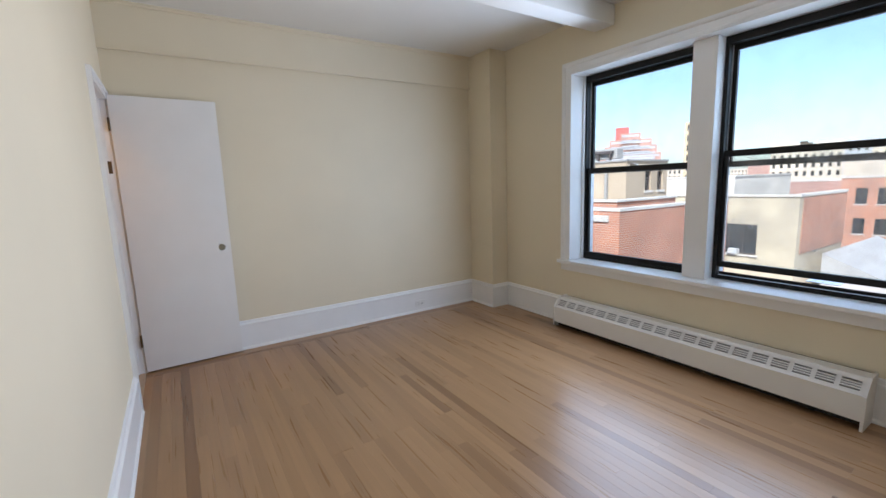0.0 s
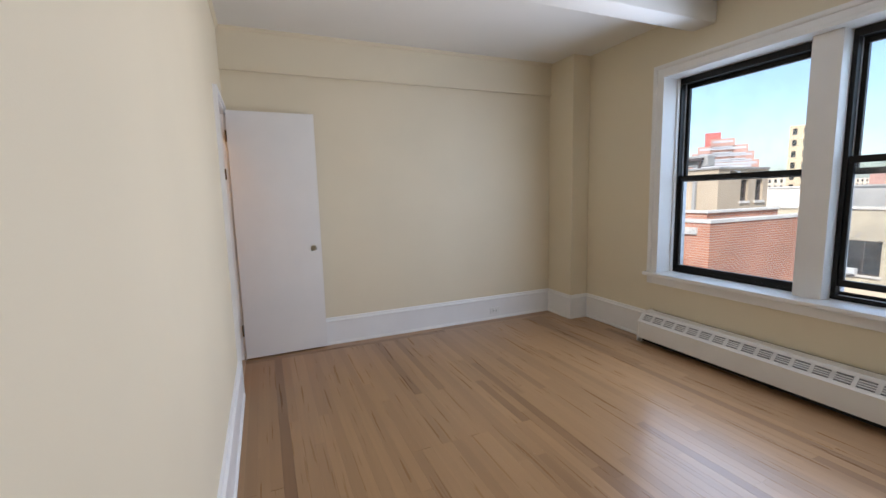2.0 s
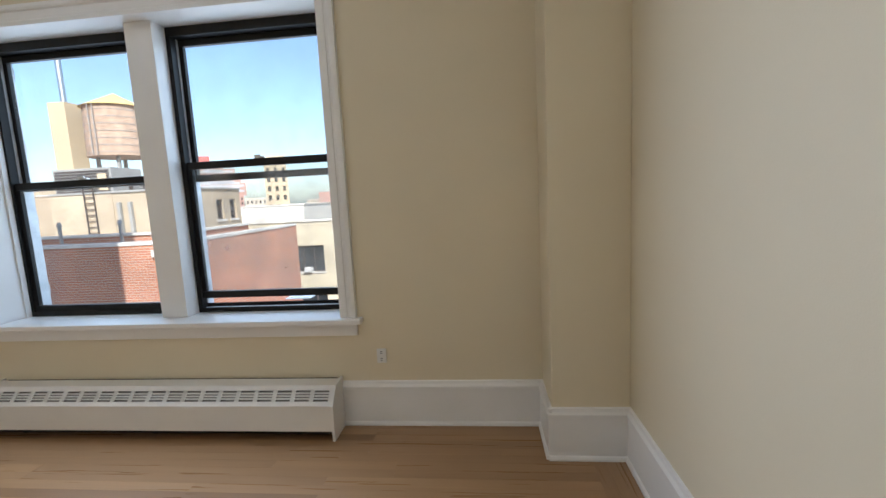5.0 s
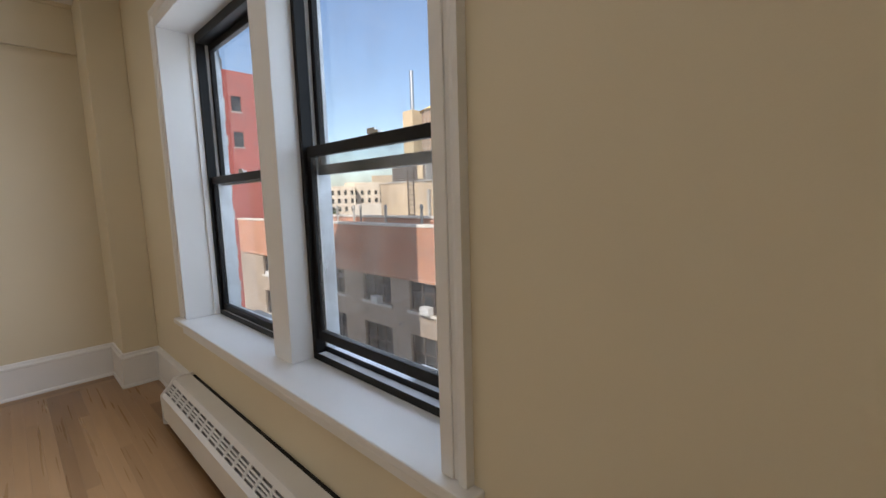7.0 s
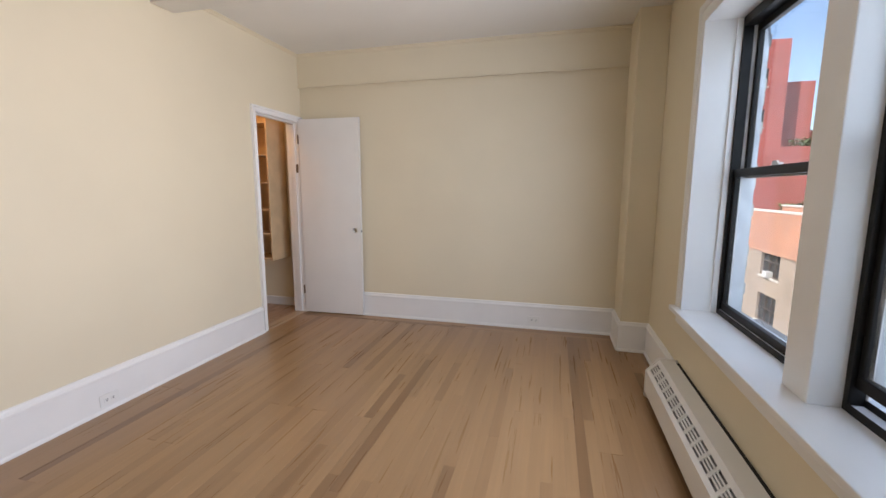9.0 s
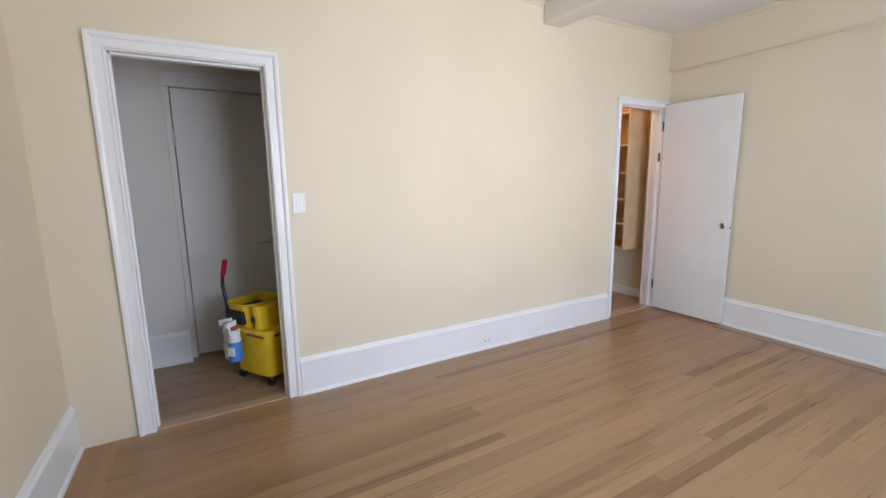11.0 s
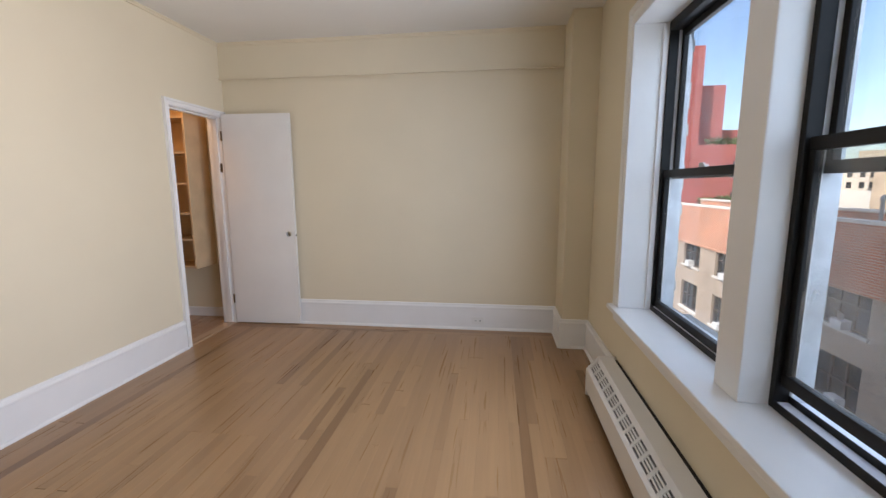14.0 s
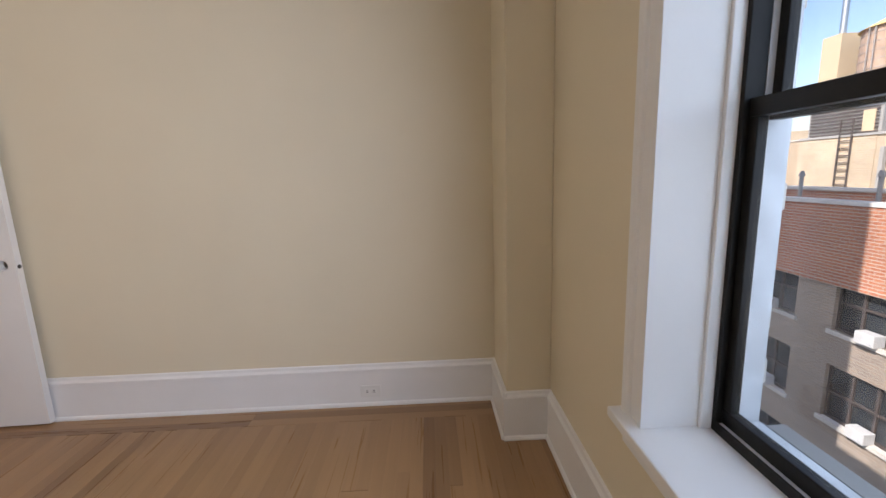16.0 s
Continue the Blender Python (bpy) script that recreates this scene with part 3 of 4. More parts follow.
# ---- closet ----
CX, CY0c, CY1c = -0.95, 3.7, 5.12
bm = boxes((CX - 0.1, CX, CY0c - 0.1, CY1c + 0.1, 0, H), (CX, -0.12, CY0c - 0.1, CY0c, 0, H), (CX, 0.0, CY1c + 0.0, CY1c + 0.1, 0, H), (-0.13, -0.12, N, CY1c, 0, H))
solid("closet_wall", bm, CREAM, "cream walls inside the closet", "wall", "structure")
solid("closet_ceiling", boxes((CX, -0.12, CY0c, CY1c, 2.5, 2.6)), CEIL, "white closet ceiling", "ceiling", "structure")
bm = profile_run(bmesh.new(), [(0, 0), (0.014, 0), (0.014, 0.085), (0.008, 0.095), (0, 0.095)], (CX, CY1c, 0), (-0.13, CY1c, 0), (0, -1, 0))
solid("closet_baseboard", bm, TRIM, "low white baseboard in the closet", "baseboard", "structure")
unit = thing("shelf_unit", "pale wooden shelf unit hung on the closet wall", "shelf", (-0.6, 4.9, 0.57))


def upart(name, bm, label=""):
    bm.transform(Matrix.Translation(-Vector((-0.6, 4.9, 0.57))))
    return part(name, bm, SHELFWOOD, unit, label)


UX0, UX1, UY0 = -0.93, -0.29, 4.815
upart("side_panel", boxes((UX1 - 0.018, UX1, UY0, CY1c, 0.57, 2.42), bevel=0.001))
upart("side_panel", boxes((UX0, UX0 + 0.018, UY0, CY1c, 0.57, 2.42), bevel=0.001))
upart("back_panel", boxes((UX0 + 0.018, UX1 - 0.018, CY1c - 0.01, CY1c - 0.001, 0.57, 2.42)))
for z in (0.575, 0.845, 1.10, 1.385, 1.675, 2.0, 2.40):
    upart("shelf", boxes((UX0 + 0.018, UX1 - 0.018, UY0 + 0.004, CY1c - 0.01, z, z + 0.018), bevel=0.001))
cbulb = thing("closet_bulb", "warm bare ceiling bulb in the closet", "lamp", (-0.35, 4.35, 2.5))
part("socket", barrel(bmesh.new(), (0, 0, -0.07), (0, 0, 0), 0.03), PLATE, cbulb)

# ---- hall beyond the second doorway ----
HX = -1.03
bm = boxes(*[(HX - 0.12, HX, a, b, c, d) for a, b, c, d in pierced(0.74, 2.6, 0, H, [(0.775, 1.50, 0.0, 2.03)])])
solid("hall_wall_west", bm, HALLWALL, "dim off-white hall wall with a closed door", "wall", "structure")
solid("hall_wall_corner", boxes((HX - 0.12, HX + 0.06, -1.6, 0.74, 0, H)), HALLWALL, "dim off-white hall wall", "wall", "structure")
solid("hall_wall_north", boxes((HX, -0.12, 2.5, 2.6, 0, H)), HALLWALL, "off-white wall closing the hall", "wall", "structure")
solid("hall_wall_south", boxes((HX, -0.12, -1.6, -1.5, 0, H)), HALLWALL, "off-white wall closing the hall", "wall", "structure")
solid("hall_wall_east", boxes((-0.12, -0.02, -1.6, S - 0.1, 0, H)), HALLWALL, "off-white hall wall beside the doorway", "wall", "structure")
solid("hall_ceiling", boxes((HX - 0.12, -0.12, -1.6, 2.6, H - 0.1, H + 0.1)), CEIL, "white hall ceiling", "ceiling", "structure")
# black board added to stand for the unlit space behind the door
solid("hall_black_board", boxes((HX - 0.5, HX - 0.4, 0.5, 1.8, -0.1, H)), DARKGAP, "added black board for the unlit space behind the hall door", "wall", "structure")
bm = profile_run(bmesh.new(), SKIRT, (HX + 0.06, -1.5, 0), (HX + 0.06, 0.74, 0), (1, 0, 0))
profile_run(bm, SKIRT, (HX, 1.57, 0), (HX, 2.5, 0), (1, 0, 0))
solid("hall_baseboard", bm, TRIM, "tall white baseboard along the hall wall", "baseboard", "structure")
hd = thing("door_2", "white flush hall door, closed, with a lever handle", "door", (HX, 1.14, 0.0), kind="structure")
bm = boxes((-0.05, -0.012, -0.358, 0.355, 0.018, 2.025), bevel=0.002)
part("door_leaf", bm, DOOR, hd)
bm = boxes((-0.01, 0.016, -0.40, 0.44, 2.03, 2.10), (-0.01, 0.020, -0.40, 0.44, 2.10, 2.125), (-0.01, 0.016, 0.36, 0.43, 0, 2.03), bevel=0.003)
part("door_casing", bm, TRIM, hd)
lev = bmesh.new()
barrel(lev, (-0.012, 0.235, 0.875), (0.0, 0.235, 0.875), 0.027)
barrel(lev, (0.0, 0.235, 0.875), (0.05, 0.235, 0.875), 0.009, n=12)
barrel(lev, (0.045, 0.24, 0.875), (0.045, 0.12, 0.868), 0.008, 0.006, n=12)
part("handle", lev, STEEL, hd, "brushed steel lever handle", smooth=True)
part("hinge", boxes((-0.012, 0.004, -0.372, -0.352, 0.32, 0.42), bevel=0.001), GREYMETAL, hd)
part("hinge", boxes((-0.012, 0.004, -0.372, -0.352, 1.62, 1.72), bevel=0.001), GREYMETAL, hd)

# mop bucket with wringer
bucket = thing("mop_bucket", "yellow plastic mop bucket with wringer, on castors", "mop bucket", (-0.40, 1.21, 0.0))
bucket.matrix_basis = pose(-0.40, 1.215, 0.0, 0, 0, 32) @ Matrix.Diagonal((0.76, 0.88, 0.93, 1))


def tub(bm, low, high, z0, z1, wall, n=8):
    """An open tapering rounded tub: half sizes low and high, with an inside."""
    def ring(hx, hy, z):
        pts = []
        for k in range(32):
            a = k * math.tau / 32
            c, s = math.cos(a), math.sin(a)
            pts.append(bm.verts.new((hx * math.copysign(abs(c) ** 0.45, c), hy * math.copysign(abs(s) ** 0.45, s), z)))
        return pts
    rings = [ring(*low, z0), ring(*high, z1), ring(high[0] - wall, high[1] - wall, z1), ring(low[0] - wall, low[1] - wall, z0 + wall)]
    for a, b in zip(rings, rings[1:]):
        for k in range(32):
            bm.faces.new((a[k], a[(k + 1) % 32], b[(k + 1) % 32], b[k]))
    bm.faces.new(rings[0][::-1])
    bm.faces.new(rings[-1])
    return bm


part("tub", tub(bmesh.new(), (0.235, 0.145), (0.275, 0.18), 0.075, 0.42, 0.006), YELLOW, bucket, smooth=True)
rim = tub(bmesh.new(), (0.285, 0.19), (0.285, 0.19), 0.405, 0.425, 0.02)
part("rim", rim, YELLOW, bucket, smooth=True)
wr = tub(bmesh.new(), (0.14, 0.15), (0.165, 0.185), 0.38, 0.60, 0.007)
wr.transform(Matrix.Translation((-0.10, 0, 0)))
wringer = part("wringer", wr, YELLOW, bucket, "yellow wringer basket hung in the bucket", smooth=True)
part("warning_stripe", boxes((0.04, 0.25, -0.192, -0.188, 0.385, 0.400)), REDPL, bucket)
part("warning_stripe", boxes((0.286, 0.290, -0.12, 0.12, 0.385, 0.400)), REDPL, bucket)
part("press_mouth", boxes((-0.23, 0.00, -0.192, -0.15, 0.45, 0.55), bevel=0.012), BLACKPL, wringer, "black opening of the wringer press")
shield = tub(bmesh.new(), (0.045, 0.15), (0.06, 0.17), 0.40, 0.60, 0.006)
shield.transform(Matrix.Translation((0.12, 0, 0)))
part("splash_shield", shield, YELLOW, wringer, smooth=True)
part("pivot", barrel(bmesh.new(), (0.10, -0.172, 0.50), (0.10, -0.155, 0.50), 0.02, n=14), BLACKPL, wringer)
part("press_plate", boxes((-0.22, 0.02, -0.10, 0.10, 0.46, 0.55), bevel=0.01), BLACKPL, bucket)
for k, (x, w) in enumerate(((0.05, 0.10), (0.02, 0.07))):
    part("print_mark", boxes((0.253 - 0.006 * k, 0.264 - 0.006 * k, x - 0.03, x - 0.03 + w, 0.27 - 0.06 * k, 0.31 - 0.06 * k)), BLACKPL, bucket)
hb = bmesh.new()
barrel(hb, (-0.24, -0.15, 0.47), (-0.30, -0.15, 0.72), 0.014, n=12)
barrel(hb, (-0.30, -0.15, 0.72), (-0.28, -0.15, 0.80), 0.013, n=12)
part("lever", hb, BLACKPL, bucket, smooth=True)
hb = barrel(bmesh.new(), (-0.28, -0.15, 0.79), (-0.23, -0.15, 0.90), 0.019, n=12)
part("grip", hb, REDPL, bucket, "dark red hand grip", smooth=True)
for x in (-0.19, 0.19):
    for y in (-0.11, 0.11):
        c = part("castor", barrel(bmesh.new(), (x - 0.012, y, 0.032), (x + 0.012, y, 0.032), 0.032), BLACKPL, bucket, smooth=True)
        part("fork", boxes((x - 0.018, x + 0.018, y - 0.012, y + 0.012, 0.045, 0.085), bevel=0.003), STEEL, c)


def bottle(at, turn, liquid, label, trigger):
    b = thing("spray_bottle", label, "spray bottle", at)
    b.matrix_basis = pose(*at, 0, 0, turn)
    bm = bmesh.new()
    barrel(bm, (0, 0, 0.0), (0, 0, 0.13), 0.042, 0.04, 24)
    part("liquid", bm, liquid, b, smooth=True)
    bm = bmesh.new()
    barrel(bm, (0, 0, 0.13), (0, 0, 0.17), 0.04, 0.034, 24)
    barrel(bm, (0, 0, 0.17), (0, 0, 0.21), 0.034, 0.014, 24)
    part("bottle_shoulder", bm, CLEARPL, b, smooth=True)
    part("collar", barrel(bmesh.new(), (0, 0, 0.205), (0, 0, 0.235), 0.018), trigger, b, smooth=True)
    bm = boxes((-0.02, 0.065, -0.012, 0.012, 0.235, 0.27), bevel=0.005)
    cuboid(bm, 0.035, 0.045, -0.006, 0.006, 0.18, 0.24, bevel=0.003)
    part("spray_head", bm, LABELW, b, smooth=True)
    part("label", boxes((0.028, 0.0435, -0.022, 0.022, 0.04, 0.10), bevel=0.004), LABELW, b)
    return b


def hook(b):
    part("hook", boxes((-0.05, -0.03, -0.01, 0.01, 0.15, 0.20), bevel=0.003), LABELW, b)


b1 = bottle((-0.30, 1.015, 0.20), -40, BLUELIQ, "spray bottle of blue cleaner hung on the bucket rim", REDPL)
b2 = bottle((-0.40, 0.995, 0.19), -70, CLEARPL, "clear spray bottle hung on the bucket rim", LABELW)
hook(b1)
hook(b2)


# ---- small fixtures ----
def receptacle(at, turn, label, wide=0.115, tall=0.07, flat=True):
    o = thing("wall_outlet", label, "outlet", at, group="wall outlets")
    o.matrix_basis = pose(*at, 0, 0, turn)
    part("cover_plate", boxes((-wide / 2, wide / 2, -0.006, 0.0, -tall / 2, tall / 2), bevel=0.002), PLATE, o)
    for s in (-1, 1):
        cx, cz = (s * 0.02, 0) if flat else (0, s * 0.02)
        sock = part("socket", boxes((cx - 0.014, cx + 0.014, -0.008, -0.005, cz - 0.014, cz + 0.014), bevel=0.002), PLATE, o)
        for d in (-0.005, 0.005):
            part("slot", boxes((cx - 0.006, cx + 0.006, -0.0095, -0.007, cz + d - 0.0014, cz + d + 0.0014)), SLOT, sock)
    return o


receptacle((2.445, N - 0.018, 0.09), 0, "white outlet set sideways in the baseboard")
receptacle((0.018, 2.80, 0.072), 90, "white outlet set sideways in the baseboard")
receptacle((3.374, 1.45, 0.392), -90, "white upright outlet on the wall beside the heater", 0.052, 0.08, False)
receptacle((2.20, S + 0.001, 0.305), 180, "white outlet above the baseboard beside the cut hole", 0.07, 0.11, False)
sw = thing("light_switch", "white rocker light switch beside the hall doorway", "switch", (0.001, 1.422, 1.225))
part("cover_plate", boxes((0, 0.006, -0.036, 0.036, -0.058, 0.058), bevel=0.002), PLATE, sw)
part("rocker", boxes((0.005, 0.010, -0.016, 0.016, -0.033, 0.033), bevel=0.002), PLATE, sw)
jb = thing("junction_box", "open wall box hole with loose wires, cut in plaster", "junction box", (2.14, S + 0.001, 0.425))
part("box_opening", boxes((-0.017, 0.017, 0, 0.003, -0.038, 0.038), bevel=0.001), SLOT, jb)
bm = bmesh.new()
for k in range(3):
    barrel(bm, (-0.01 + 0.008 * k, 0.002, 0.02), (-0.012 + 0.012 * k, 0.018, -0.03), 0.0025, n=8)
part("wire", bm, PLATE, jb)
cl = bmesh.new()
barrel(cl, (2.15, S + 0.005, 0.34), (2.146, S + 0.008, 0.255), 0.004, n=8)
solid("loose_cable", cl, BLACKPL, "short dark cable end hanging on the wall", "cable")
solid("threshold_1", boxes((-0.10, 0.01, CLO[0] + 0.004, CLO[1] - 0.004, -0.004, 0.006), bevel=0.003), THRESH, "worn oak threshold of the closet", "threshold", "structure")
solid("threshold_2", boxes((-0.075, 0.0, ENT[0] + 0.004, ENT[1] - 0.004, -0.004, 0.007), bevel=0.003), THRESH, "worn oak threshold of the hall doorway", "threshold", "structure")

# ---- outside: street, roofs, houses ----
solid("ground", boxes((-400, 900, -900, 900, -24.4, -24.0)), ASPHALT, "dark asphalt street level far below", "ground", "structure")
# unseen block, added to cast the shadow across the brick house's west face
upper = thing("roof_shadow_block", "unseen block added on the own roof to shade the brick house", "building", (0, 9, 3.4))
part("wall", boxes((-4.0, 3.7, -1.9, 1.75, 0.0, 8.0)), TANBRICK, upper)


def window_mesh(wide, tall, bars, mat=WFRAME):
    """Frame with bars in a facade whose outside is -x; origin at the lower middle."""
    bm = boxes((0.10, 0.16, -wide / 2, wide / 2, 0, 0.06), (0.10, 0.16, -wide / 2, wide / 2, tall - 0.06, tall))
    for k in range(bars + 2):
        y = -wide / 2 + 0.03 + (wide - 0.06) * k / (bars + 1)
        cuboid(bm, 0.10, 0.16, y - 0.03, y + 0.03, 0.06, tall - 0.06)
    cuboid(bm, 0.09, 0.15, -wide / 2, wide / 2, tall * 0.48, tall * 0.48 + 0.05)
    return mesh_of("window", bm, mat)


def pane_mesh(wide, tall):
    return mesh_of("pane", boxes((0.15, 0.17, -wide / 2, wide / 2, 0, tall)), PANE_DARK)


def sill_mesh(wide):
    return mesh_of("sill", boxes((-0.06, 0.12, -wide / 2 - 0.08, wide / 2 + 0.08, -0.10, 0.0)), STONE)


def building(name, label, box, wall, holes_w=(), holes_s=(), coping=0.0, coping_mat=None, bars=1, roof=ROOF, z_ref=0):
    """A block x0, x1, y0, y1, z0, z1 whose west and south faces have real openings with windows (u, z, wide, tall)."""
    x0, x1, y0, y1, z0, z1 = box
    b = thing(name, label, "building", (x0, y0, z0))
    T = Matrix.Translation((-x0, -y0, -z0))
    depth = 0.3
    bm = bmesh.new()
    for a, c, d, e in pierced(y0, y1, z0, z1, [(u - w / 2, u + w / 2, z, z + t) for u, z, w, t in holes_w]):
        cuboid(bm, x0, x0 + depth, a, c, d, e)
    for a, c, d, e in pierced(x0 + depth, x1, z0, z1, [(u - w / 2, u + w / 2, z, z + t) for u, z, w, t in holes_s]):
        cuboid(bm, a, c, y0, y0 + depth, d, e)
    cuboid(bm, x0 + depth, x1, y0 + depth, y1, z0, z1 - 0.25)
    bm.transform(T)
    part("wall", bm, wall, b)
    bm = boxes((x0 + depth, x1 - 0.01, y0 + depth, y1 - 0.01, z1 - 0.25, z1 - 0.22))
    bm.transform(T)
    part("roof", bm, roof, b)
    if coping:
        bm = boxes((x0 - 0.06, x0 + depth + 0.03, y0 - 0.06, y1, z1, z1 + coping), (x0 + depth + 0.03, x1, y0 - 0.06, y0 + depth, z1, z1 + coping))
        bm.transform(T)
        part("coping", bm, coping_mat or STONE, b)
    done = {}
    for face, holes in (("w", holes_w), ("s", holes_s)):
        for u, z, w, t in holes:
            if (w, t) not in done:
                done[w, t] = (window_mesh(w, t, bars), pane_mesh(w, t), sill_mesh(w))
            f, p, s = done[w, t]
            m = Matrix.Translation((0, u - y0, z - z0)) if face == "w" else Matrix.Translation((u - x0, 0, z - z0)) @ pose(0, 0, 0, 0, 0, 90)
            fo = new("window", f)
            fo.parent, fo.matrix_basis = b, m
            for nm, me in (("pane", p), ("sill", s)):
                o = new(nm, me)
                o.parent = fo
    return b


# brick apartment house across the yard
COLS = [(11.06, 1.72), (13.80, 1.72), (16.86, 1.72), (19.95, 1.72), (23.1, 1.72)]
holes = [(u, z, w, 1.36) for u, w in COLS for z in (-2.66, -4.88, -7.15, -9.4)]
house = building("brick_apartment_house", "tan and red brick apartment house across the yard", (12.3, 19.5, 9.40, 27.0, -24.0, 0.30), TANBRICK, holes,
                 [(14.5, -3.2, 1.2, 1.4), (17.2, -3.2, 1.2, 1.4)], 0.09, STONE, bars=2)
bm = boxes((-0.035, 0.27, -0.035, 17.5, 22.5, 24.295), (0.27, 7.2, -0.035, 0.0, 20.0, 24.295))
part("brick_band", bm, REDBRICK, house, "band of red brick below the parapet")
bm = boxes((-0.07, 0.0, -0.07, 17.5, 22.42, 22.5))
part("string_course", bm, REDBRICK, house)
building("roof_bulkhead", "orange brick setback wall on the neighbouring roof", (13.6, 17.4, 10.4, 25.5, 0.05, 0.52), REDBRICK, coping=0.07)
for y in (12.2, 16.0, 16.5, 17.8, 14.3):
    p = thing("vent_pipe", "thin metal vent pipe on the roof", "pipe", (13.3, y, 0.05), group="roof vents")
    part("pipe", barrel(bmesh.new(), (0, 0, 0), (0, 0, 0.9), 0.05, n=10), GREYST, p)
    part("cowl", barrel(bmesh.new(), (0, 0, 0.85), (0, 0, 1.0), 0.09, 0.04, n=10), GREYST, p)
solid("roof_coping_patch", boxes((12.2, 12.27, 9.75, 10.35, -0.05, 0.16)), STONE, "pale bare patch on the brick parapet", "patch")


def air_conditioner(at, turn=0):
    a = thing("air_conditioner", "white window air conditioner in the brick house", "air conditioner", at, group="window air conditioners")
    a.matrix_basis = pose(*at, 0, 0, turn) @ Matrix.Diagonal((0.52, 0.70, 0.66, 1))
    part("casing", boxes((-0.38, 0.14, -0.30, 0.30, 0, 0.40), bevel=0.02), ACWHITE, a)
    part("vent", boxes((-0.386, -0.378, -0.25, 0.05, 0.06, 0.34)), GREYMETAL, a)
    for k in range(5):
        part("louvre", boxes((-0.392, -0.384, -0.25, 0.05, 0.09 + 0.055 * k, 0.11 + 0.055 * k)), ACWHITE, a)
    return a


for y, z in ((11.0, -2.66), (13.75, -2.66), (13.6, -4.88), (10.9, -4.88), (16.9, -4.88), (17.1, -2.66), (19.9, -2.66), (20.0, -4.88), (23.1, -2.66)):
    air_conditioner((12.3, y, z))

# penthouse, tank and stack behind it
pent = building("penthouse", "beige and grey rooftop penthouse with windows", (17.5, 20.8, 12.7, 19.2, 0.0, 2.1), BEIGEST, [], [(19.2, 0.75, 0.5, 0.9), (20.2, 0.75, 0.5, 0.9)], 0.08, GREYST, bars=0)
part("brick_face", boxes((-0.02, -0.001, 3.6, 6.5, 0.0, 2.08)), YELBRICK, pent, "worn yellow brick end of the penthouse")
vent = thing("rooftop_chiller", "dark louvred cooling unit on the penthouse roof", "cooling unit", (18.4, 18.2, 2.1))
part("body", boxes((-0.7, 0.9, -1.8, 0.9, 0, 1.1), bevel=0.02), GREYST, vent)
for k in range(8):
    part("louvre", boxes((-0.74, -0.70, -1.7, 0.8, 0.1 + 0.12 * k, 0.16 + 0.12 * k)), WFRAME, vent)
part("hatch", boxes((-0.75, -0.71, -1.6, -1.2, 0.15, 0.85)), FARYEL, vent)
fr = thing("pipe_frame", "dark steel pipe frame on the penthouse roof", "frame", (18.4, 15.2, 2.1))
for y in (-1.0, -0.35, 0.35, 1.0):
    part("post", boxes((-0.05, 0.05, y - 0.05, y + 0.05, 0, 0.55)), WFRAME, fr)
part("rail", boxes((-0.08, 0.08, -1.15, 1.15, 0.45, 0.58)), WFRAME, fr)
part("duct", boxes((0.1, 0.6, -1.3, 0.7, 0.2, 0.7), bevel=0.05), GREYST, fr)
lad = thing("roof_ladder", "steel wall ladder on the penthouse", "ladder", (17.42, 17.3, 0.3))
for y in (-0.22, 0.22):
    part("rail", boxes((-0.02, 0.02, y - 0.02, y + 0.02, 0, 2.4)), WFRAME, lad)
for k in range(9):
    part("rung", boxes((-0.015, 0.015, -0.2, 0.2, 0.15 + 0.25 * k, 0.18 + 0.25 * k)), WFRAME, lad)
for y in (13.6, 15.4, 15.9):
    solid("roof_duct", boxes((17.34, 17.48, y, y + 0.13, 0.2, 1.7), bevel=0.02), GREYST, "thin dark duct on the penthouse wall", "duct", group="penthouse ducts")


def water_tank(at, r, tall, name="water_tank", legs=2.6):
    t = thing(name, "round wooden rooftop water tank with ochre conical roof", "water tank", at)
    body = part("barrel", barrel(bmesh.new(), (0, 0, legs), (0, 0, legs + tall), r, r * 0.96, 40), TANKWOOD, t, smooth=True)
    for k in range(7):
        bm = bmesh.new()
        z = legs + tall * (0.06 + 0.14 * k)
        barrel(bm, (0, 0, z), (0, 0, z + 0.05), r + 0.03 - 0.04 * r * k / 7, n=40)
        part("hoop", bm, GREYST, body)
    part("roof", barrel(bmesh.new(), (0, 0, legs + tall), (0, 0, legs + tall + r * 0.55), r * 1.06, 0.05, 40), TANKROOF, t, smooth=True)
    for a in range(4):
        x, y = r * 0.7 * math.cos(a * math.pi / 2 + 0.6), r * 0.7 * math.sin(a * math.pi / 2 + 0.6)
        part("leg", boxes((x - 0.12, x + 0.12, y - 0.12, y + 0.12, 0, legs)), GREYST, t)
    part("ladder", boxes((-r - 0.15, -r - 0.1, -0.25, -0.2, legs, legs + tall), (-r - 0.15, -r - 0.1, 0.2, 0.25, legs, legs + tall)), GREYST, t)
    return t


building("tank_house", "plain beige building carrying the water tank", (34.0, 48.0, 30.0, 41.0, -24.0, 3.0), BEIGEST, coping=0.1)
water_tank((38.1, 34.3, 3.0), 2.5, 4.4, legs=3.4)
st = thing("chimney_stack", "square yellow brick chimney with steel flue", "chimney", (37.4, 38.6, 3.0))
part("stack", boxes((-0.85, 0.85, -0.85, 0.85, 0, 8.4), bevel=0.03), FARYEL, st)
part("flue", barrel(bmesh.new(), (0, 0, 8.4), (0, 0, 13.0), 0.24, n=14), STEEL, st, smooth=True)

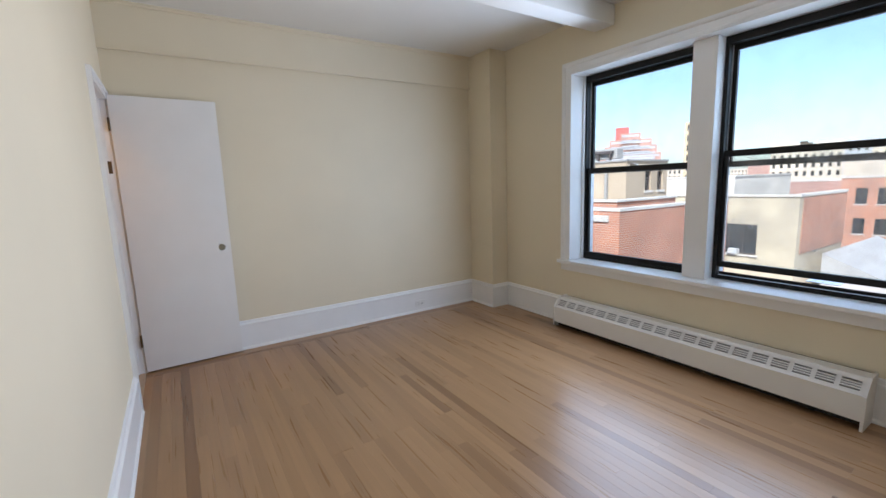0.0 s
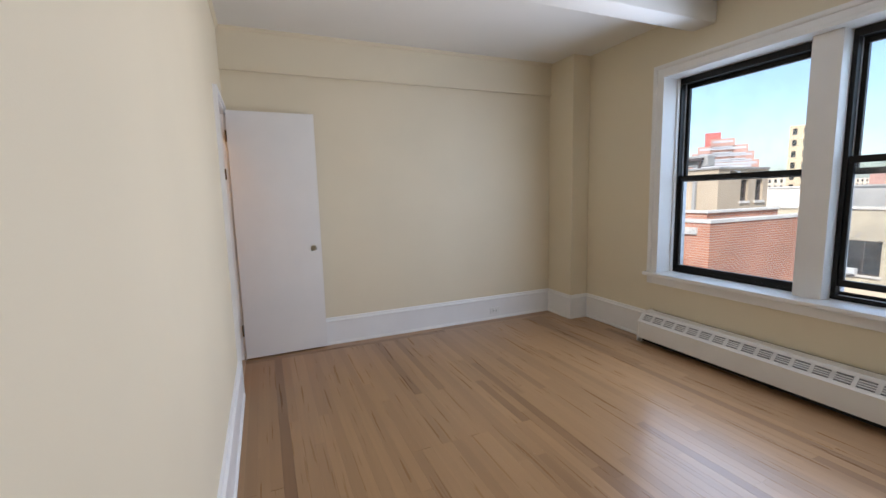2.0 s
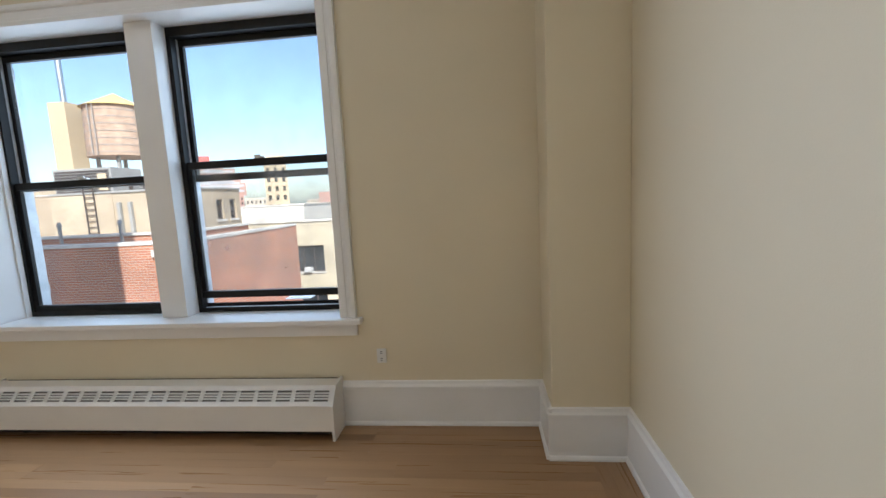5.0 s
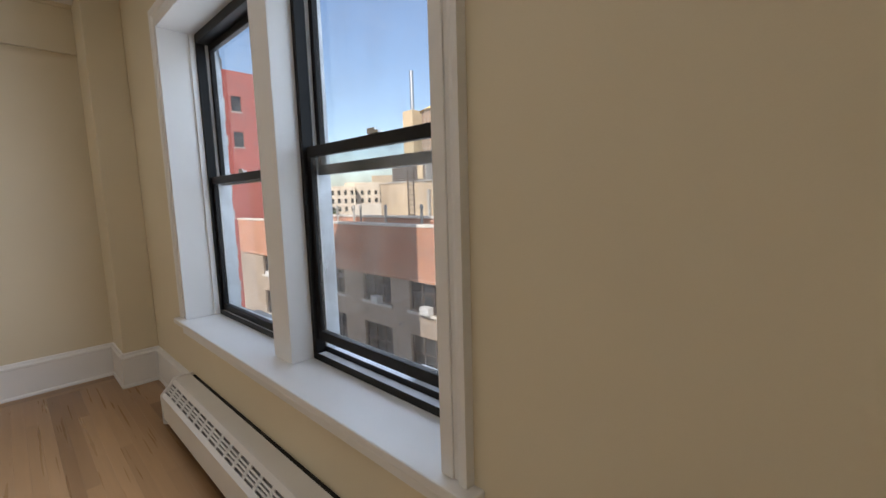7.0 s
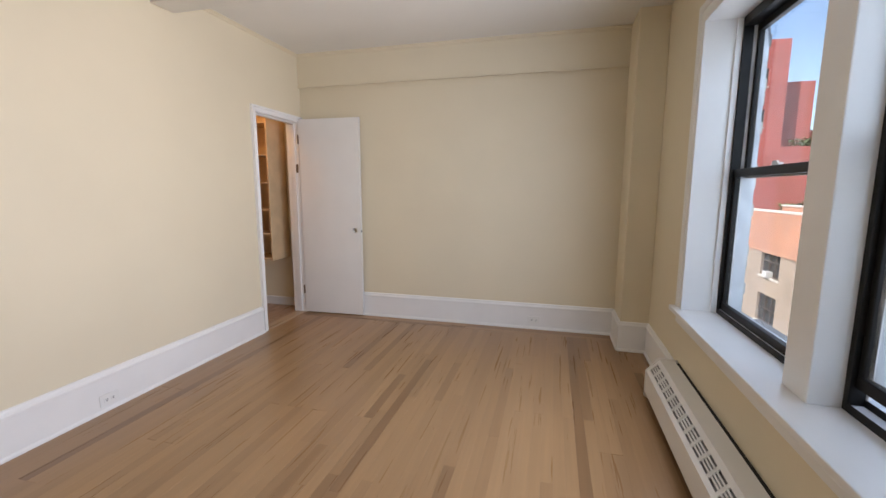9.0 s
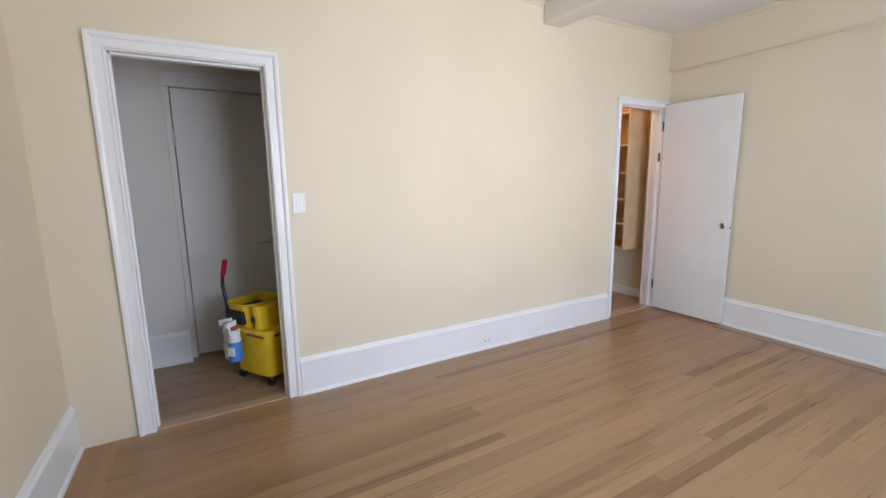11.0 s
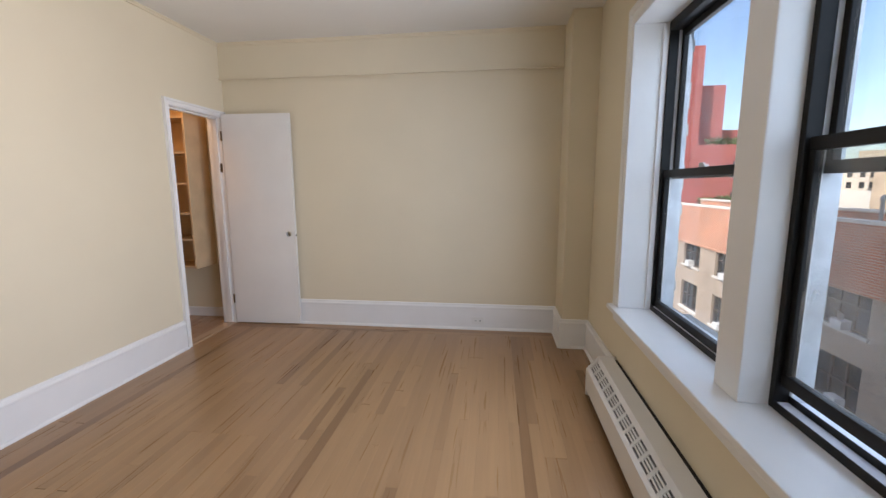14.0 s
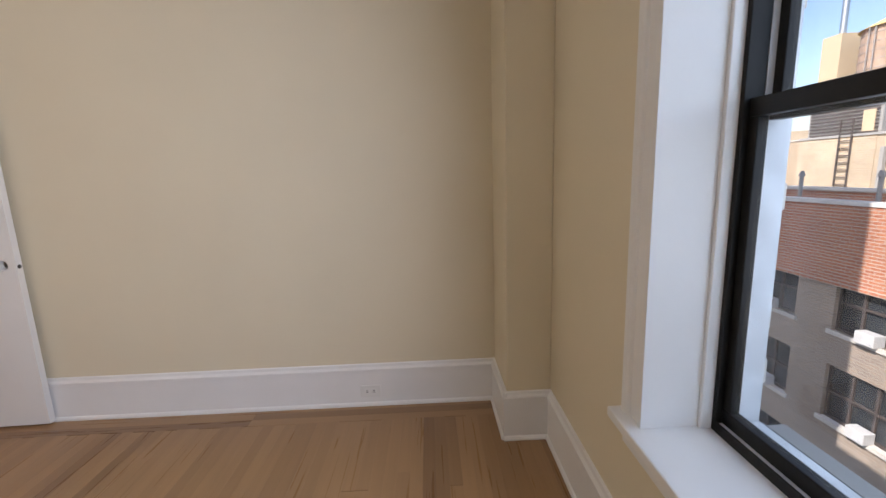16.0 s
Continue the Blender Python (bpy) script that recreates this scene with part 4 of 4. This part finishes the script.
# white and brick house to the south-east
building("white_apartment_house", "white stuccoed apartment house with brick flank", (24.0, 30.3, 8.4, 24.0, -24.0, 0.25), CREAMST,
         [(10.9, -2.6, 1.9, 1.5), (14.4, -2.6, 1.9, 1.5), (10.9, -5.4, 1.9, 1.5), (14.4, -5.4, 1.9, 1.5)], [], 0.12, WHITEST, bars=2)
solid("brick_flank", boxes((24.4, 30.3, 8.36, 8.395, -2.4, 0.2)), REDBRICK, "red brick patch on the side of the white house", "wall")
air_conditioner((24.0, 10.9, -2.6))
building("white_roof_house", "low white rooftop house with metal coping", (31.0, 40.0, 14.0, 30.0, -24.0, 1.2), WHITEST, coping=0.1)
building("low_roof_house", "low house with silver roof in the yard", (13.0, 23.0, -8.0, 7.0, -24.0, -7.5), WHITEST, coping=0.2)
building("stair_roof_house", "pale low house with sloping stair roof", (25.0, 38.0, 1.0, 8.0, -24.0, -4.6), WHITEST, coping=0.2)
bm = bmesh.new()
vs = [bm.verts.new(c) for c in ((25.3, 3.0, -4.5), (25.3, 7.8, -2.4), (34, 7.8, -2.4), (34, 3.0, -4.5), (25.3, 7.8, -4.5), (34, 7.8, -4.5))]
for q in ((0, 1, 2, 3), (0, 4, 1), (3, 2, 5), (1, 4, 5, 2), (0, 3, 5, 4)):
    bm.faces.new([vs[i] for i in q])
solid("stair_roof", bm, ROOF, "sloping silver stair roof on the low house", "roof")


def rows(u0, u1, z0, z1, du, dz, w, t):
    out, u = [], u0
    while u <= u1:
        z = z0
        while z <= z1:
            out.append((u, z, w, t))
            z += dz
        u += du
    return out


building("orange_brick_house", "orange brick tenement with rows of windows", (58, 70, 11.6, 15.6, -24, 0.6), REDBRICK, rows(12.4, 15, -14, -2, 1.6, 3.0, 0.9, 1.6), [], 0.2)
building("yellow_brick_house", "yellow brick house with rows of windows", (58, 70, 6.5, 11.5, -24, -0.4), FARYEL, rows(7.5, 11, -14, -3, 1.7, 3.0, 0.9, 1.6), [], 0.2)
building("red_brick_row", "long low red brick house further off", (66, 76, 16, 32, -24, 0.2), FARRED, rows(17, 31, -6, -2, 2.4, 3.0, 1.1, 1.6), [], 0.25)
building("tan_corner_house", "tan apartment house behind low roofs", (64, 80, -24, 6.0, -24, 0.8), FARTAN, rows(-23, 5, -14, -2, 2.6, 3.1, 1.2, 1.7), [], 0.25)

# red stepped tower with planted terrace
red = building("red_stepped_tower", "red painted stepped apartment tower", (8.0, 20.4, 42.0, 60.0, -24, 13.2), REDST, [], [(18.6, 6.4, 0.9, 1.4), (15.5, 6.4, 0.9, 1.4), (18.6, 2.6, 0.9, 1.4), (15.5, 2.6, 0.9, 1.4), (18.6, -1.0, 0.9, 1.4), (18.6, 9.6, 0.9, 1.4)])
building("red_tower_step", "lower red step of the tower", (20.4, 22.6, 42.6, 60.0, -24, 10.0), REDST, [], [])
building("red_tower_step", "lowest red step with a terrace", (22.6, 24.6, 43.2, 60.0, -24, 6.2), REDST, [], [])
building("red_terrace_house", "red base of the tower under the planted terrace", (8.5, 25.6, 39.5, 41.9, -24, 4.6), REDST, [], [(22.6, 2.0, 0.9, 1.3), (24.6, -0.3, 0.9, 1.3), (22.6, -0.6, 0.9, 1.3)])
water_tank((16.8, 47.0, 13.0), 1.5, 2.4, legs=1.2)


def shrub(at, size):
    """Many small leaves on a few stems in a planter."""
    s = thing("terrace_shrub", "leafy green shrub on the terrace", "shrub", at, group="terrace shrubs")
    bm = bmesh.new()
    for k in range(5):
        barrel(bm, (0.1 * k - 0.2, 0, 0), (0.2 * k - 0.4, 0.1, size * 0.7), 0.03, 0.01, 6)
    part("stem", bm, TANKWOOD, s)
    bm = bmesh.new()
    for k in range(260):
        c = Vector((random.gauss(0, size * 0.5), random.gauss(0, size * 0.3), size * 0.55 + random.gauss(0, size * 0.22)))
        a, b = Vector((random.gauss(0, 1), random.gauss(0, 1), random.gauss(0, 1))).normalized() * 0.12, Vector((random.gauss(0, 1), random.gauss(0, 1), random.gauss(0, 1))).normalized() * 0.09
        bm.faces.new([bm.verts.new(c + v) for v in (a, b, -a, -b)])
    part("leaves", bm, LEAF, s)
    return s


for x, g in ((21.3, 0.9), (22.6, 0.75), (23.6, 0.9), (24.7, 0.7)):
    shrub((x, 40.3, 4.4), g)
for x in (14.3, 15.0, 18.0):
    shrub((x, 26.0, 0.1), 0.5)

# far blocks of flats
FARW = dict(w=1.4, t=2.0)


def far_block(name, label, az, dist, wide, top, wall, windows=True):
    """A block whose face looks at the room from far off; az in degrees from north to east, seen from the room."""
    a = radians(az)
    c = Vector((1.5 + dist * math.sin(a), 1.2 + dist * math.cos(a)))
    b = thing(name, label, "building", (c.x, c.y, -24))
    b.matrix_basis = pose(c.x, c.y, -24, 0, 0, 90 - az)
    hs = []
    if windows:
        n = max(3, int(wide / 2.2))
        hs = [((k + 0.5) * wide / n - wide / 2, z, wide / n * 0.42, 1.7) for k in range(n) for z in np.arange(15.0, top + 22.0, 3.0)]
    bm = bmesh.new()
    for u0, u1, z0, z1 in pierced(-wide / 2, wide / 2, 0.0, top + 24, [(u - w / 2, u + w / 2, z, z + t) for u, z, w, t in hs]):
        cuboid(bm, 0, 0.6, u0, u1, z0, z1)
    part("wall", bm, wall, b)
    part("core", boxes((0.6, wide * 0.6, -wide / 2, wide / 2, 0, top + 23.7)), PANE_DARK if windows else wall, b)
    part("flank", boxes((0.6, wide * 0.6, -wide / 2 - 0.02, -wide / 2 + 0.4, 0, top + 24), (0.6, wide * 0.6, wide / 2 - 0.4, wide / 2 + 0.02, 0, top + 24), (0.3, wide * 0.6, -wide / 2 + 0.4, wide / 2 - 0.4, top + 23.7, top + 24)), wall, b)
    return b


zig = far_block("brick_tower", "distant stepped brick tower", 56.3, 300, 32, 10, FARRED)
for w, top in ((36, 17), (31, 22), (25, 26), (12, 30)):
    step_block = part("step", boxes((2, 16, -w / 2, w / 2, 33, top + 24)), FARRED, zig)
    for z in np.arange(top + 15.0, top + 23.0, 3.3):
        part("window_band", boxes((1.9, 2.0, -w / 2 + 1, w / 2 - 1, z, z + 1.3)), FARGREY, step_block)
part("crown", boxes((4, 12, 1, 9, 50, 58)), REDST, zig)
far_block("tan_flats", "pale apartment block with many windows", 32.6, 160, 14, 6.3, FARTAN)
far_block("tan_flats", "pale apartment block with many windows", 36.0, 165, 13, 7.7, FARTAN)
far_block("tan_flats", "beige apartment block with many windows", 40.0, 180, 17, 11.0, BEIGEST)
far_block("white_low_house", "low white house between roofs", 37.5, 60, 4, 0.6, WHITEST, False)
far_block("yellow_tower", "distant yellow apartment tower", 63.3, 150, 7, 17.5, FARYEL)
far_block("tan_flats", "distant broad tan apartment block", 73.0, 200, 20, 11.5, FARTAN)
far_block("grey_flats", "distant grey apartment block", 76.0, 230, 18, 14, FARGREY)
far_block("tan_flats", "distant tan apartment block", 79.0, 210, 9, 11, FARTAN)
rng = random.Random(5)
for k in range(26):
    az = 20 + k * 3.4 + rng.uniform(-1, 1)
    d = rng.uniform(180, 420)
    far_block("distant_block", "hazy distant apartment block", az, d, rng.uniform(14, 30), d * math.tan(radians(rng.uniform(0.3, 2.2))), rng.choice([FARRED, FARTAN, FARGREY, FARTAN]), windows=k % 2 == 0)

# ---- floors, strip by strip ----
solid("floor_base", boxes((-1.3, E0, -1.6, CY1c + 0.1, -0.2, -0.012)), SUBFLOOR, "dark underlay between the floor strips", "floor", "structure")
floor = thing("floor", "varnished oak strip floor with a border along the walls", "floor", kind="structure")
PW = 0.0572
LENGTHS = [0.6, 0.9, 1.2, 1.5, 1.8, 2.2, 2.7]
strips = {}


def strip_mesh(length):
    length = round(length, 2)
    if length not in strips:
        g, e = 0.0, 0.0005
        h, q = PW / 2 - g, length / 2 - g
        bm = bmesh.new()
        lo = [bm.verts.new((x, y, -0.012)) for x, y in ((-h, -q), (h, -q), (h, q), (-h, q))]
        mi = [bm.verts.new((x, y, -e)) for x, y in ((-h, -q), (h, -q), (h, q), (-h, q))]
        hi = [bm.verts.new((x, y, 0.0)) for x, y in ((-h + e, -q + e), (h - e, -q + e), (h - e, q - e), (-h + e, q - e))]
        for a, b in ((lo, mi), (mi, hi)):
            for i in range(4):
                bm.faces.new((a[i], a[(i + 1) % 4], b[(i + 1) % 4], b[i]))
        bm.faces.new(hi)
        strips[length] = mesh_of("floor_strip", bm, OAK)
    return strips[length]


def lay(x, y, length, across=False):
    o = new("floor_strip", strip_mesh(length))
    o.parent = floor
    o.matrix_basis = pose(x, y, 0, 0, 0, 90 if across else 0)


Y0, Y1 = 0.415, 4.83
rng = random.Random(11)
for k in range(59):
    x = PW * (k + 0.5)
    y, last = Y0, Y1
    if x > 3.15:
        last = 4.61
    if x > 3.09:
        y = 0.58
    while last - y > 0.01:
        size = rng.choice(LENGTHS)
        if last - y - size < 0.3:
            size = last - y if last - y < 2.9 else round((last - y) / 2, 2)
        lay(x, y + size / 2, size)
        y += size
for y in (Y1 + PW / 2, Y1 + PW * 1.5, Y1 + PW * 2.5):
    x = 0.0
    while 3.16 - x > 0.01:
        size = rng.choice(LENGTHS[3:])
        size = 3.16 - x if 3.16 - x - size < 0.3 else size
        lay(x + size / 2, y, size, True)
        x += size
for y in (Y0 - PW / 2, Y0 - PW * 1.5, Y0 - PW * 2.5):
    x = 0.0
    while 3.08 - x > 0.01:
        size = rng.choice(LENGTHS[3:])
        size = 3.08 - x if 3.08 - x - size < 0.3 else size
        lay(x + size / 2, y, size, True)
        x += size


def joined_floor(name, label, x0, x1, y0, y1, seed):
    """Dimly seen floors of closet and hall: strips joined in one mesh."""
    r = random.Random(seed)
    verts, faces = [], []
    x = x0
    while x < x1 - 0.005:
        y = y0
        w = min(PW, x1 - x)
        while y < y1 - 0.01:
            size = min(r.uniform(0.4, 1.5), y1 - y)
            b = len(verts)
            for z, e in ((-0.010, 0.0), (-0.0015, 0.0), (-0.0005, 0.0015)):
                verts += [(x + 0.0005 + e, y + 0.0005 + e, z), (x + w - 0.0005 - e, y + 0.0005 + e, z), (x + w - 0.0005 - e, y + size - 0.0005 - e, z), (x + 0.0005 + e, y + size - 0.0005 - e, z)]
            for a in (0, 4):
                faces += [(b + a + i, b + a + (i + 1) % 4, b + a + 4 + (i + 1) % 4, b + a + 4 + i) for i in range(4)]
            faces.append((b + 8, b + 9, b + 10, b + 11))
            y += size
        x += PW
    me = bpy.data.meshes.new(name)
    me.from_pydata(verts, [], faces)
    me.materials.append(OAKJOIN)
    return tagged(new(name, me), label, "floor", kind="structure")


joined_floor("closet_floor", "oak strip floor of the closet", CX, -0.002, CY0c, CY1c, 3)
joined_floor("hall_floor", "oak strip floor of the hall", HX - 0.12, -0.002, -1.5, 2.5, 4)
